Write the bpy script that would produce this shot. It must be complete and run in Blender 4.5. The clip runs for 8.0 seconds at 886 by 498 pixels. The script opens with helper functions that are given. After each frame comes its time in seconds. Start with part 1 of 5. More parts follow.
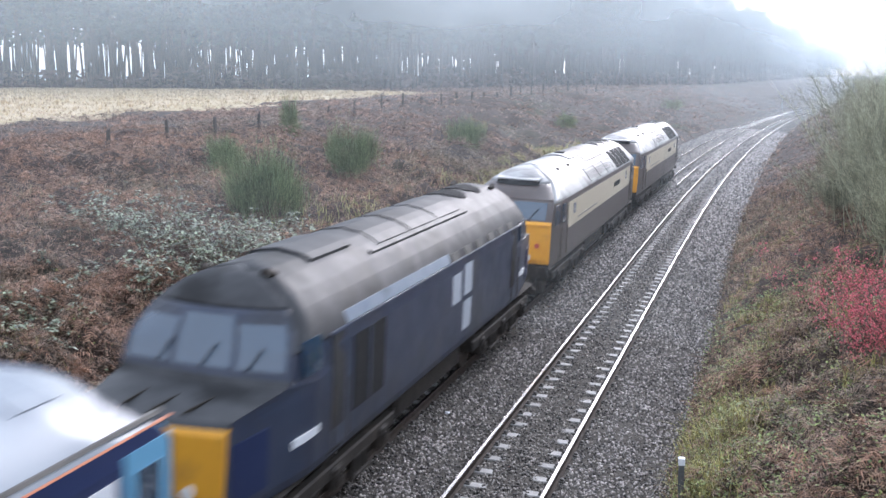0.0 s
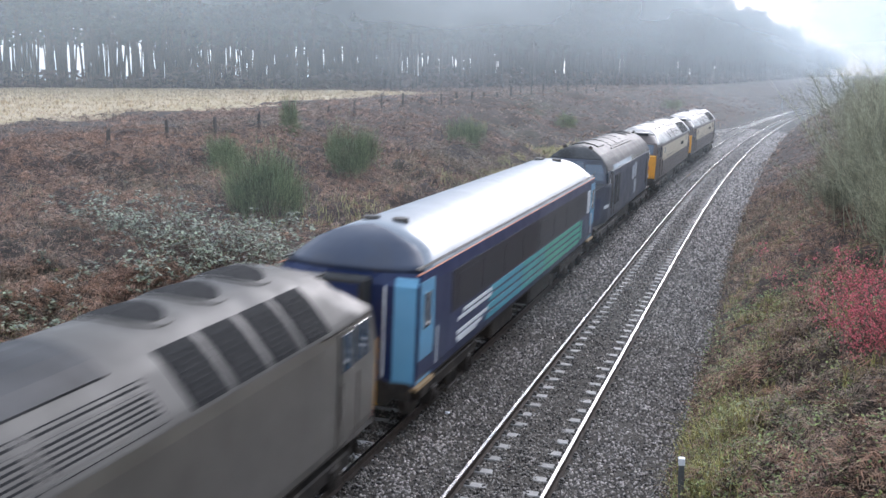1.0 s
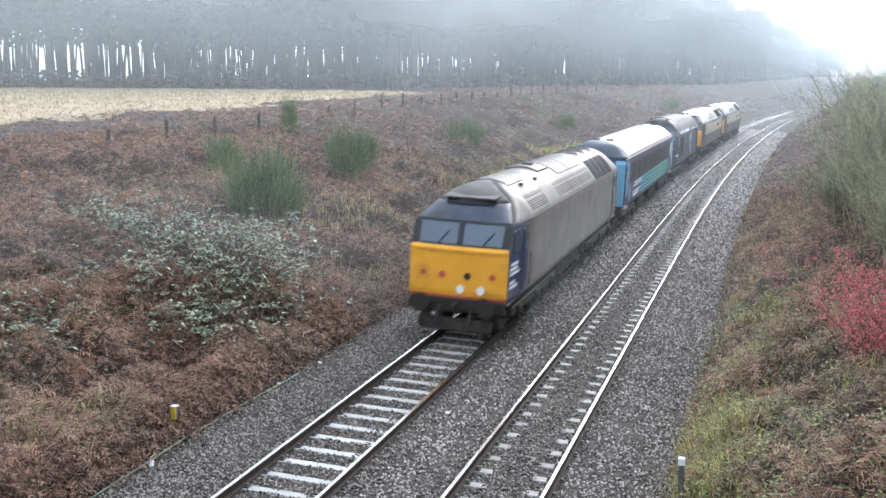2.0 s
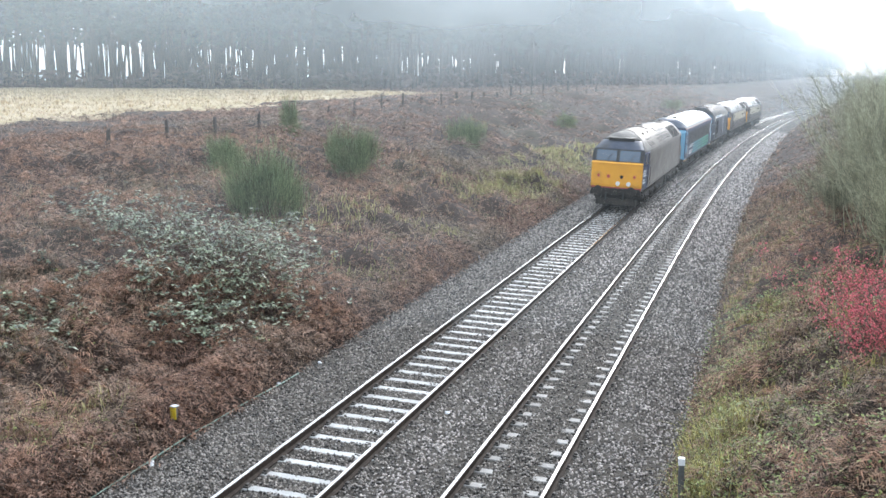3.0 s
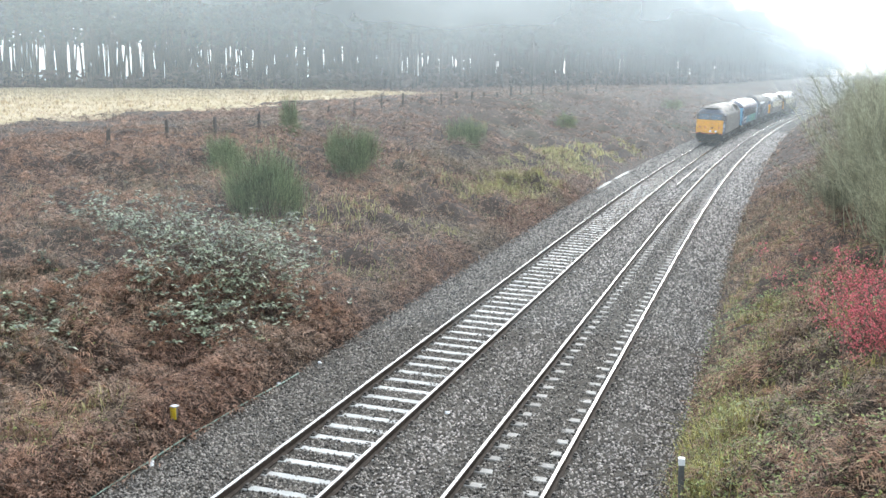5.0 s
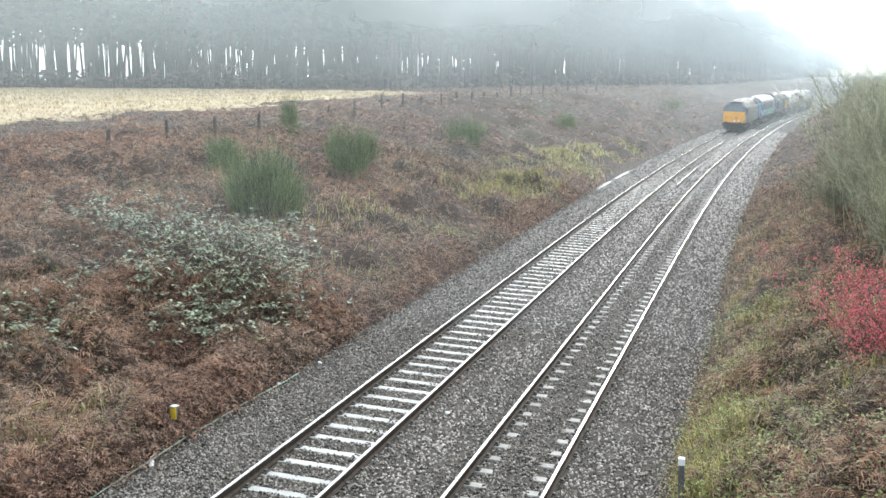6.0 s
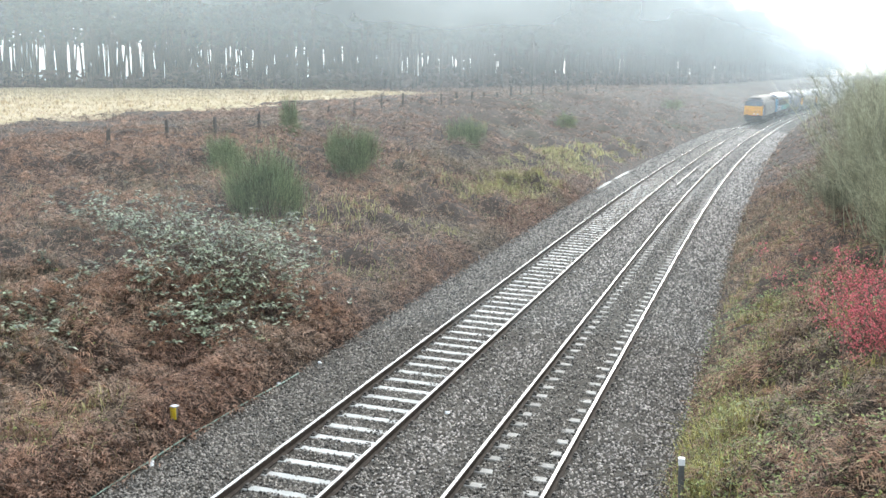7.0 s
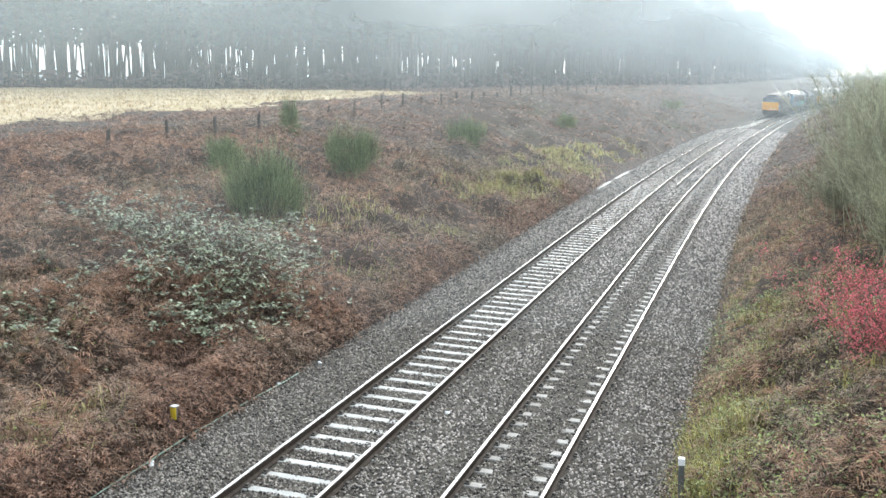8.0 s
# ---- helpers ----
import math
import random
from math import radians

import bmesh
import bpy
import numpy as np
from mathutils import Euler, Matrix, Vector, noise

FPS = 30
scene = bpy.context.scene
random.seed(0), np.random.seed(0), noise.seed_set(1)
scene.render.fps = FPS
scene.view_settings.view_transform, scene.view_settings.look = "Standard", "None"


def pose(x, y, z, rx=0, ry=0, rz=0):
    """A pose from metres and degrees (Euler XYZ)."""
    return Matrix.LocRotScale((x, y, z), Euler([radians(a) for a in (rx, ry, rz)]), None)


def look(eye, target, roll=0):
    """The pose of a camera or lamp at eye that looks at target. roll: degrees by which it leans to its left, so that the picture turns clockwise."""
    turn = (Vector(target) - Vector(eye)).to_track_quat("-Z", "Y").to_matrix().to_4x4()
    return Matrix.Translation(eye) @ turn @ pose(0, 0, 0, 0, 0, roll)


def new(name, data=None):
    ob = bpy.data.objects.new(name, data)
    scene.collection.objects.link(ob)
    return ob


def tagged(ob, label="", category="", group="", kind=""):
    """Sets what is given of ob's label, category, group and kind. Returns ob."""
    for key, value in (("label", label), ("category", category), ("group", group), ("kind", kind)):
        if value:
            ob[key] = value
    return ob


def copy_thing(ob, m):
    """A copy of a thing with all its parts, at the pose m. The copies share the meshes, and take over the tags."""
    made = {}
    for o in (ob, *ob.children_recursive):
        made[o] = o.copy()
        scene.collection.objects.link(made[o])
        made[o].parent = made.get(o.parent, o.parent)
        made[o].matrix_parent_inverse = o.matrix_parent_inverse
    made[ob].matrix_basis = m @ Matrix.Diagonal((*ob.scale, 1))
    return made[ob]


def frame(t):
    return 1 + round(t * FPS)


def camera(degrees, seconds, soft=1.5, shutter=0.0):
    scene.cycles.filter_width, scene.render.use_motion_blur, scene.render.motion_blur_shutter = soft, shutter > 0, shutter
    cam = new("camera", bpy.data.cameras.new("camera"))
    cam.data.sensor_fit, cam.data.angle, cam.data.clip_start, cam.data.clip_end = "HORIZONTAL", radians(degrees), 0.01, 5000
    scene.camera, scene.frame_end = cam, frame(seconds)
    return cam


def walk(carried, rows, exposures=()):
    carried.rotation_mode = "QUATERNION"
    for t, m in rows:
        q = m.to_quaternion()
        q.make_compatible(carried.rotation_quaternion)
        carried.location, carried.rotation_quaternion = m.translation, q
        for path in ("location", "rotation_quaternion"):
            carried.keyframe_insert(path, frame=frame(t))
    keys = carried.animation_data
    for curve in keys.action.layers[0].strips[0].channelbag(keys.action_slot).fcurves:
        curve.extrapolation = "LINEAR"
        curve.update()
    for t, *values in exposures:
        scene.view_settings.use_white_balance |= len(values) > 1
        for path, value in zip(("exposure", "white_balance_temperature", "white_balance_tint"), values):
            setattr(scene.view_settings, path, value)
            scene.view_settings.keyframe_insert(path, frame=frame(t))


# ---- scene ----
# Railway cutting in mist: z = 0 is the top of the rails, y runs along the line.
cam = camera(43.06, 8.0, shutter=0.3)
EYE = (7.485, 0.0, 6.571)
AIM = (EYE[0] - 0.27418 * 50, EYE[1] + 0.94976 * 50, EYE[2] - 0.15092 * 50)
walk(cam, [(0.0, look(EYE, AIM, -0.258)), (8.0, look(EYE, AIM, -0.258))],
     exposures=[(0.0, 0.06, 5900, 19), (0.5, -0.10, 5900, 19), (1.0, -0.27, 5950, 18), (1.6, -0.02, 6020, 16), (2.8, 0.17, 6100, 13), (3.5, 0.2, 6150, 12), (4.5, 0.24, 6250, 11), (6.2, 0.27, 6420, 9), (8.0, 0.27, 6420, 9)])

# ---- world and light: thin bright mist, low sun hidden behind it ahead and to the right ----
SUN_AZ, SUN_EL = radians(6), radians(22)
world = bpy.data.worlds.new("misty_sky")
scene.world = world
world.use_nodes = True
wn, wl = world.node_tree.nodes, world.node_tree.links
wn.clear()
sky = wn.new("ShaderNodeTexSky")
sky.sky_type, sky.sun_disc = "NISHITA", False
sky.sun_elevation, sky.sun_rotation = SUN_EL, SUN_AZ
sky.dust_density, sky.air_density = 3.0, 1.2
bg_sky, bg_mist, mix_bg = wn.new("ShaderNodeBackground"), wn.new("ShaderNodeBackground"), wn.new("ShaderNodeAddShader")
bg_sky.inputs["Strength"].default_value = 0.05
bg_mist.inputs["Color"].default_value = (0.84, 0.94, 1.0, 1)
bg_mist.inputs["Strength"].default_value = 1.55
wout = wn.new("ShaderNodeOutputWorld")
wl.new(sky.outputs[0], bg_sky.inputs[0])
wl.new(bg_sky.outputs[0], mix_bg.inputs[0])
wl.new(bg_mist.outputs[0], mix_bg.inputs[1])
wl.new(mix_bg.outputs[0], wout.inputs[0])
sun_data = bpy.data.lights.new("sun", "SUN")
sun_data.energy, sun_data.angle, sun_data.color = 2.1, radians(20), (1.0, 0.97, 0.92)
sun = new("sun", sun_data)
sun.matrix_world = look((60, 120, 80), (60 - math.sin(SUN_AZ) * math.cos(SUN_EL), 120 - math.cos(SUN_AZ) * math.cos(SUN_EL), 80 - math.sin(SUN_EL)))

# ---- alignment of the line ----
CANT = 0.0514
SPACING = 3.3565
KNOT_S = [-60, -20, 30, 60, 100, 160, 240, 420]
KNOT_K = [0.0, 0.771, -0.059, 0.659, 0.615, 0.669, 1.3375, 1.3375]
TAB_S = np.arange(-60, 420.01, 0.5)
TAB_TH = np.cumsum(np.interp(TAB_S, KNOT_S, KNOT_K) * 1e-3) * 0.5
_zero = int(np.argmin(abs(TAB_S)))
TAB_TH = TAB_TH - TAB_TH[_zero]
TAB_X, TAB_Y = np.cumsum(np.sin(TAB_TH)) * 0.5, np.cumsum(np.cos(TAB_TH)) * 0.5
TAB_X, TAB_Y = TAB_X - TAB_X[_zero], TAB_Y - TAB_Y[_zero]


def line(s):
    """x, y and heading of the left track's centre line at the distance s; straight beyond its ends."""
    s = np.asarray(s, float)
    c = np.clip(s, TAB_S[0], TAB_S[-1])
    th = np.interp(c, TAB_S, TAB_TH)
    return np.interp(c, TAB_S, TAB_X) + (s - c) * np.sin(th), np.interp(c, TAB_S, TAB_Y) + (s - c) * np.cos(th), th


def tp(s, o, z):
    """World points from distance along the line, offset to the right of it and height."""
    x, y, th = line(s)
    return np.stack(np.broadcast_arrays(x + o * np.cos(th), y - o * np.sin(th), np.asarray(z, float)), -1)


def bed(o):
    """Level of the canted track plane."""
    return -CANT * np.asarray(o, float)


TOE_L, TOE_R, CREST_L, CREST_R = -3.05, 5.95, -20.0, 15.0


def lumps(x, y):
    return (np.sin(x * 0.83 + 1.3 * np.sin(y * 0.31)) * np.sin(y * 0.57 + 0.9 * np.sin(x * 0.41)) * 0.6
            + np.sin(x * 2.1 + y * 1.3) * np.sin(y * 1.9 - x * 0.7 + 1.0) * 0.45
            + np.sin(x * 3.7 - y * 2.9 + np.sin(y * 1.1)) * np.sin(y * 4.3 + x * 1.7 + 2 * np.sin(x * 0.9)) * 0.4)


def hummocks(s, o, cell, seed):
    """Uneven rounded mounds, one in each jittered cell of the given size; 0 to 1."""
    i, j = np.floor(s / cell), np.floor(o / cell)
    best = np.zeros(np.shape(s))

    def chance(a, b, k):
        v = np.sin(a * 12.9898 + b * 78.233 + (k + seed) * 37.719) * 43758.5453
        return v - np.floor(v)

    for di in (-1, 0, 1):
        for dj in (-1, 0, 1):
            a, b = i + di, j + dj
            r = cell * (0.5 + 0.45 * chance(a, b, 3))
            d2 = ((s - (a + chance(a, b, 1)) * cell) ** 2 + (o - (b + chance(a, b, 2)) * cell) ** 2) / (r * r)
            best = np.maximum(best, (0.3 + 0.7 * chance(a, b, 4)) * np.clip(1 - d2, 0, 1))
    return best


def ground_z(s, o):
    """Height of the ground: track bed, cutting sides, the fields above."""
    s, o = np.broadcast_arrays(np.asarray(s, float), np.asarray(o, float))
    crest = np.interp(s, [-300, 40, 56, 75, 100, 200, 300, 3000], [3.3, 3.5, 3.8, 4.3, 4.5, 4.6, 4.2, 4.0])
    u = np.clip((TOE_L - o) / (TOE_L - CREST_L), 0, 1)
    left = -0.28 + (crest + 0.28) * (1 - (1 - u) ** 1.35) + 0.38 * np.clip((TOE_L - o) / 0.7, 0, 1) * np.clip(1 - (TOE_L - o) / 9, 0, 1)
    left = left + np.clip(CREST_L - o, 0, 110) * 0.012
    v = np.clip((o - TOE_R) / (CREST_R - TOE_R), 0, 1)
    right = -0.72 + 5.2 * (1 - (1 - v) ** 1.25) + np.clip(o - CREST_R, 0, 200) * 0.004 + 0.3 * np.clip((o - TOE_R) / 0.7, 0, 1) * np.clip(1 - (o - TOE_R) / 6, 0, 1)
    z = np.where(o < TOE_L, left, np.where(o > TOE_R, right, -0.62 - CANT * o))
    amp = 0.26 * np.clip((TOE_L - o) / 1.5, 0, 1) + 0.2 * np.clip((o - TOE_R) / 1.5, 0, 1)
    rise = np.clip((TOE_L - 0.4 - o) / 1.0, 0, 1) * np.clip((26 + o) / 5, 0.12, 1) * np.clip((60 + o) / 30, 0, 1) + 0.75 * np.clip((o - TOE_R - 0.15) / 0.9, 0, 1) * np.clip((30 - o) / 8, 0, 1)
    mounds = 0.62 * hummocks(s, o, 1.25, 1) + 0.80 * hummocks(s, o, 3.4, 2) - 0.70
    return z + amp * lumps(o * 1.0, s * 1.0) * np.clip(1.6 - abs(o) / 60, 0.15, 1) + rise * mounds


def place(s, o, dz=0.0):
    """One point on the ground."""
    return Vector(tp(s, o, float(ground_z(s, o)) + dz).tolist())


# ---- mesh helpers ----
def raw(name, verts, faces, material=None, parent=None, label="", smooth=False):
    me = bpy.data.meshes.new(name)
    me.from_pydata([tuple(v) for v in verts], [], [tuple(f) for f in faces])
    me.validate()
    if smooth:
        me.polygons.foreach_set("use_smooth", [True] * len(me.polygons))
    if material:
        me.materials.append(material)
    me.update()
    ob = new(name, me)
    if parent:
        ob.parent = parent
    return tagged(ob, label)


def soup(name, verts, faces, material, parent=None, label=""):
    """A large mesh of triangles from arrays."""
    me = bpy.data.meshes.new(name)
    verts, faces = np.asarray(verts, np.float32), np.asarray(faces, np.int32)
    me.vertices.add(len(verts))
    me.vertices.foreach_set("co", verts.ravel())
    me.loops.add(faces.size)
    me.loops.foreach_set("vertex_index", faces.ravel())
    me.polygons.add(len(faces))
    me.polygons.foreach_set("loop_start", np.arange(0, faces.size, 3, dtype=np.int32))
    me.materials.append(material)
    me.update(calc_edges=True)
    me.validate()
    ob = new(name, me)
    if parent:
        ob.parent = parent
    return tagged(ob, label)


def part(name, bm, material, parent, label="", smooth=False):
    """Links a bmesh as one mesh object under a thing or a part."""
    bmesh.ops.recalc_face_normals(bm, faces=bm.faces[:])
    me = bpy.data.meshes.new(name)
    bm.to_mesh(me)
    bm.free()
    if smooth:
        me.polygons.foreach_set("use_smooth", [True] * len(me.polygons))
    me.materials.append(material)
    ob = new(name, me)
    if parent:
        ob.parent = parent
    return tagged(ob, label)


def box(bm, x0, x1, y0, y1, z0, z1, bevel=0.0):
    """A bevelled box added to bm."""
    r = bmesh.ops.create_cube(bm, size=1.0, matrix=Matrix.Translation(((x0 + x1) / 2, (y0 + y1) / 2, (z0 + z1) / 2)) @ Matrix.Diagonal((x1 - x0, y1 - y0, z1 - z0, 1)))
    if bevel:
        edges = list({e for v in r["verts"] for e in v.link_edges})
        bmesh.ops.bevel(bm, geom=edges, offset=bevel, segments=1, affect="EDGES")
    return bm


def boxes(*rows, bevel=0.0):
    bm = bmesh.new()
    for r in rows:
        box(bm, *r, bevel=bevel)
    return bm


def rod(bm, a, b, r0, r1=None, n=10):
    """A tapered round bar from a to b added to bm."""
    a, b = Vector(a), Vector(b)
    d = b - a
    m = Matrix.Translation((a + b) / 2) @ d.to_track_quat("Z", "Y").to_matrix().to_4x4()
    bmesh.ops.create_cone(bm, cap_ends=True, segments=n, radius1=r0, radius2=r0 if r1 is None else r1, depth=d.length, matrix=m)
    return bm


def slab(grid, inward):
    """A closed sheet with the thickness of the vector inward behind a grid of points."""
    bm = bmesh.new()
    inward = Vector(inward)
    top = [[bm.verts.new(p) for p in row] for row in grid]
    low = [[bm.verts.new(Vector(p) + inward) for p in row] for row in grid]
    nu, nv = len(grid), len(grid[0])
    for i in range(nu - 1):
        for j in range(nv - 1):
            bm.faces.new((top[i][j], top[i + 1][j], top[i + 1][j + 1], top[i][j + 1]))
            bm.faces.new((low[i][j], low[i][j + 1], low[i + 1][j + 1], low[i + 1][j]))
    for i in range(nu - 1):
        for j in (0, nv - 1):
            bm.faces.new((top[i][j], low[i][j], low[i + 1][j], top[i + 1][j]))
    for j in range(nv - 1):
        for i in (0, nu - 1):
            bm.faces.new((top[i][j], top[i][j + 1], low[i][j + 1], low[i][j]))
    return bm


def tubes(lines, radii, sides=3):
    """Thin tapering stems: arrays of polylines (n, k, 3) and radii (n, k), as triangles."""
    lines, radii = np.asarray(lines, float), np.asarray(radii, float)
    n, k, _ = lines.shape
    d = np.gradient(lines, axis=1)
    d /= np.linalg.norm(d, axis=2, keepdims=True) + 1e-9
    ref = np.where(abs(d[..., 2:3]) > 0.9, np.array([1.0, 0, 0]), np.array([0, 0, 1.0]))
    a = np.cross(d, ref)
    a /= np.linalg.norm(a, axis=2, keepdims=True) + 1e-9
    b = np.cross(d, a)
    ang = np.arange(sides) * 2 * np.pi / sides
    v = lines[:, :, None, :] + radii[:, :, None, None] * (a[:, :, None, :] * np.cos(ang)[:, None] + b[:, :, None, :] * np.sin(ang)[:, None])
    ids = np.arange(n * k * sides).reshape(n, k, sides)
    p, q = ids[:, :-1], ids[:, 1:]
    pn, qn = np.roll(p, -1, 2), np.roll(q, -1, 2)
    f = np.concatenate([np.stack([p, q, pn], -1).reshape(-1, 3), np.stack([pn, q, qn], -1).reshape(-1, 3)])
    return v.reshape(-1, 3), f


def join(*chunks):
    vs, fs, n = [], [], 0
    for v, f in chunks:
        vs.append(v)
        fs.append(f + n)
        n += len(v)
    return np.concatenate(vs), np.concatenate(fs)


# ---- materials ----
def mat(name, a, b, scale=4.0, rough=0.6, metal=0.0, bump=0.0, bscale=40.0, c=None, cscale=0.6, cmix=(0.55, 0.7), island=0.0, per=0.0,
        world_space=False, spec=0.5, stretch=(1, 1, 1), rough2=None, through_light=0.0):
    """Two colours mixed by noise, a third in larger stains, fine relief, and variation by piece."""
    m = bpy.data.materials.new(name)
    m.use_nodes = True
    nt = m.node_tree
    nd, ln = nt.nodes, nt.links
    bs = nd["Principled BSDF"]
    if world_space:
        src = nd.new("ShaderNodeNewGeometry").outputs["Position"]
    else:
        src = nd.new("ShaderNodeTexCoord").outputs["Object"]
    mp = nd.new("ShaderNodeMapping")
    mp.inputs["Scale"].default_value = stretch
    ln.new(src, mp.inputs["Vector"])

    def nz(sc, detail=4.0):
        t = nd.new("ShaderNodeTexNoise")
        t.inputs["Scale"].default_value, t.inputs["Detail"].default_value, t.inputs["Roughness"].default_value = sc, detail, 0.6
        ln.new(mp.outputs[0], t.inputs["Vector"])
        return t.outputs["Fac"]

    def ramp(fac, lo, hi):
        r = nd.new("ShaderNodeMapRange")
        r.inputs["From Min"].default_value, r.inputs["From Max"].default_value = lo, hi
        ln.new(fac, r.inputs["Value"])
        return r.outputs["Result"]

    def mixc(fac, p, q):
        x = nd.new("ShaderNodeMix")
        x.data_type = "RGBA"
        ln.new(fac, x.inputs["Factor"])
        for slot, val in ((6, p), (7, q)):
            if isinstance(val, tuple):
                x.inputs[slot].default_value = (*val, 1)
            else:
                ln.new(val, x.inputs[slot])
        return x.outputs[2]

    col = mixc(ramp(nz(scale), 0.3, 0.7), a, b)
    if c:
        col = mixc(ramp(nz(cscale), *cmix), col, c)
    for amount, sock in ((island, "island"), (per, "object")):
        if amount:
            rnd = nd.new("ShaderNodeNewGeometry").outputs["Random Per Island"] if sock == "island" else nd.new("ShaderNodeObjectInfo").outputs["Random"]
            hv = nd.new("ShaderNodeHueSaturation")
            ln.new(ramp2(nd, ln, rnd, 1 - amount, 1 + amount), hv.inputs["Value"])
            ln.new(col, hv.inputs["Color"])
            col = hv.outputs["Color"]
    ln.new(col, bs.inputs["Base Color"])
    bs.inputs["Metallic"].default_value = metal
    bs.inputs["Specular IOR Level"].default_value = spec
    if rough2 is None:
        bs.inputs["Roughness"].default_value = rough
    else:
        ln.new(ramp2(nd, ln, nz(scale * 1.7), rough, rough2), bs.inputs["Roughness"])
    if bump:
        bp = nd.new("ShaderNodeBump")
        bp.inputs["Strength"].default_value, bp.inputs["Distance"].default_value = 1.0, bump
        ln.new(nz(bscale, 3.0), bp.inputs["Height"])
        ln.new(bp.outputs["Normal"], bs.inputs["Normal"])
    if through_light:
        tr, ms = nd.new("ShaderNodeBsdfTranslucent"), nd.new("ShaderNodeMixShader")
        ln.new(col, tr.inputs["Color"])
        ms.inputs[0].default_value = through_light
        ln.new(bs.outputs[0], ms.inputs[1])
        ln.new(tr.outputs[0], ms.inputs[2])
        ln.new(ms.outputs[0], nd["Material Output"].inputs["Surface"])
    return m


def ramp2(nd, ln, fac, lo, hi):
    r = nd.new("ShaderNodeMapRange")
    r.inputs["From Min"].default_value, r.inputs["From Max"].default_value = 0.25, 0.75
    r.inputs["To Min"].default_value, r.inputs["To Max"].default_value = lo, hi
    r.clamp = True
    ln.new(fac, r.inputs["Value"])
    return r.outputs["Result"]


M_LITTER = mat("bracken_litter", (0.04, 0.027, 0.021), (0.08, 0.052, 0.039), 1.2, 0.9, bump=0.05, bscale=9, c=(0.06, 0.062, 0.03), cscale=0.12, cmix=(0.55, 0.75), world_space=True)
M_FIELD = mat("pale_winter_grass", (0.42, 0.33, 0.20), (0.54, 0.44, 0.30), 0.5, 0.9, bump=0.08, bscale=5, c=(0.36, 0.30, 0.16), cscale=0.09, cmix=(0.5, 0.7), world_space=True)
M_WOODFLOOR = mat("wood_floor", (0.06, 0.045, 0.035), (0.11, 0.08, 0.055), 0.4, 0.95, bump=0.1, bscale=3, world_space=True)
M_BALLAST = mat("ballast_bed", (0.055, 0.048, 0.041), (0.15, 0.133, 0.115), 14.0, 0.9, spec=0.12, bump=0.05, bscale=16, c=(0.07, 0.062, 0.055), cscale=1.6, cmix=(0.48, 0.72), world_space=True)
M_STONE_CLEAN = mat("clean_ballast_stone", (0.25, 0.217, 0.198), (0.42, 0.372, 0.342), 3.0, 0.4, spec=0.5, island=0.8, c=(0.15, 0.135, 0.125), cscale=0.5, cmix=(0.55, 0.75), world_space=True)
M_STONE = mat("ballast_stone", (0.13, 0.114, 0.099), (0.24, 0.21, 0.184), 3.0, 0.42, spec=0.5, island=0.8, c=(0.12, 0.11, 0.10), cscale=0.5, cmix=(0.55, 0.75), world_space=True)
M_SLEEPER = mat("wet_concrete", (0.40, 0.39, 0.37), (0.52, 0.51, 0.49), 6.0, 0.2, bump=0.004, bscale=60, per=0.12, rough2=0.5)
M_SLEEPER_DULL = mat("dirty_concrete", (0.20, 0.19, 0.175), (0.30, 0.285, 0.265), 6.0, 0.6, bump=0.004, bscale=60, per=0.15)
M_RUST = mat("rusty_rail", (0.035, 0.027, 0.022), (0.075, 0.058, 0.048), 9.0, 0.75, spec=0.1, bump=0.003, bscale=60, world_space=True)
M_STEEL = mat("polished_railhead", (0.62, 0.62, 0.63), (0.72, 0.72, 0.72), 3.0, 0.22, metal=1.0, world_space=True)
M_CLIP = mat("dark_iron", (0.035, 0.032, 0.03), (0.07, 0.06, 0.05), 20, 0.6)
M_BRACKEN = mat("dead_bracken", (0.148, 0.08, 0.057), (0.37, 0.232, 0.162), 0.7, 0.75, island=0.85, c=(0.23, 0.175, 0.13), cscale=0.16, cmix=(0.48, 0.62), world_space=True, through_light=0.25)
M_TUSSOCK = mat("yellow_green_grass", (0.31, 0.305, 0.125), (0.58, 0.51, 0.26), 0.7, 0.8, island=0.35, world_space=True, through_light=0.3)
M_TUSSOCK_GREEN = mat("fresh_yellow_green_grass", (0.27, 0.265, 0.085), (0.53, 0.465, 0.18), 0.9, 0.75, island=0.4, world_space=True, through_light=0.3)
M_STRAW = mat("straw_grass_blades", (0.42, 0.33, 0.20), (0.55, 0.45, 0.31), 0.5, 0.8, island=0.3, world_space=True, through_light=0.3)
M_BRAMBLE = mat("bramble_leaf", (0.08, 0.108, 0.05), (0.34, 0.37, 0.25), 2.6, 0.34, island=0.55, c=(0.25, 0.26, 0.06), cscale=0.9, cmix=(0.66, 0.72), spec=0.6)
M_WEED = mat("low_green_leaf", (0.13, 0.19, 0.06), (0.30, 0.34, 0.11), 1.2, 0.55, island=0.5, c=(0.30, 0.27, 0.10), cscale=0.9, cmix=(0.55, 0.7), world_space=True, through_light=0.2)
M_DRYGRASS = mat("dry_olive_grass", (0.21, 0.165, 0.105), (0.37, 0.30, 0.20), 0.8, 0.8, island=0.4, c=(0.25, 0.20, 0.125), cscale=0.3, cmix=(0.5, 0.7), world_space=True, through_light=0.25)
M_FERN = mat("pale_dead_fern", (0.36, 0.24, 0.15), (0.52, 0.37, 0.24), 1.0, 0.8, island=0.3, world_space=True, through_light=0.25)
M_RUSSET = mat("russet_fern", (0.28, 0.15, 0.095), (0.52, 0.31, 0.205), 0.9, 0.8, island=0.45, world_space=True, through_light=0.25)
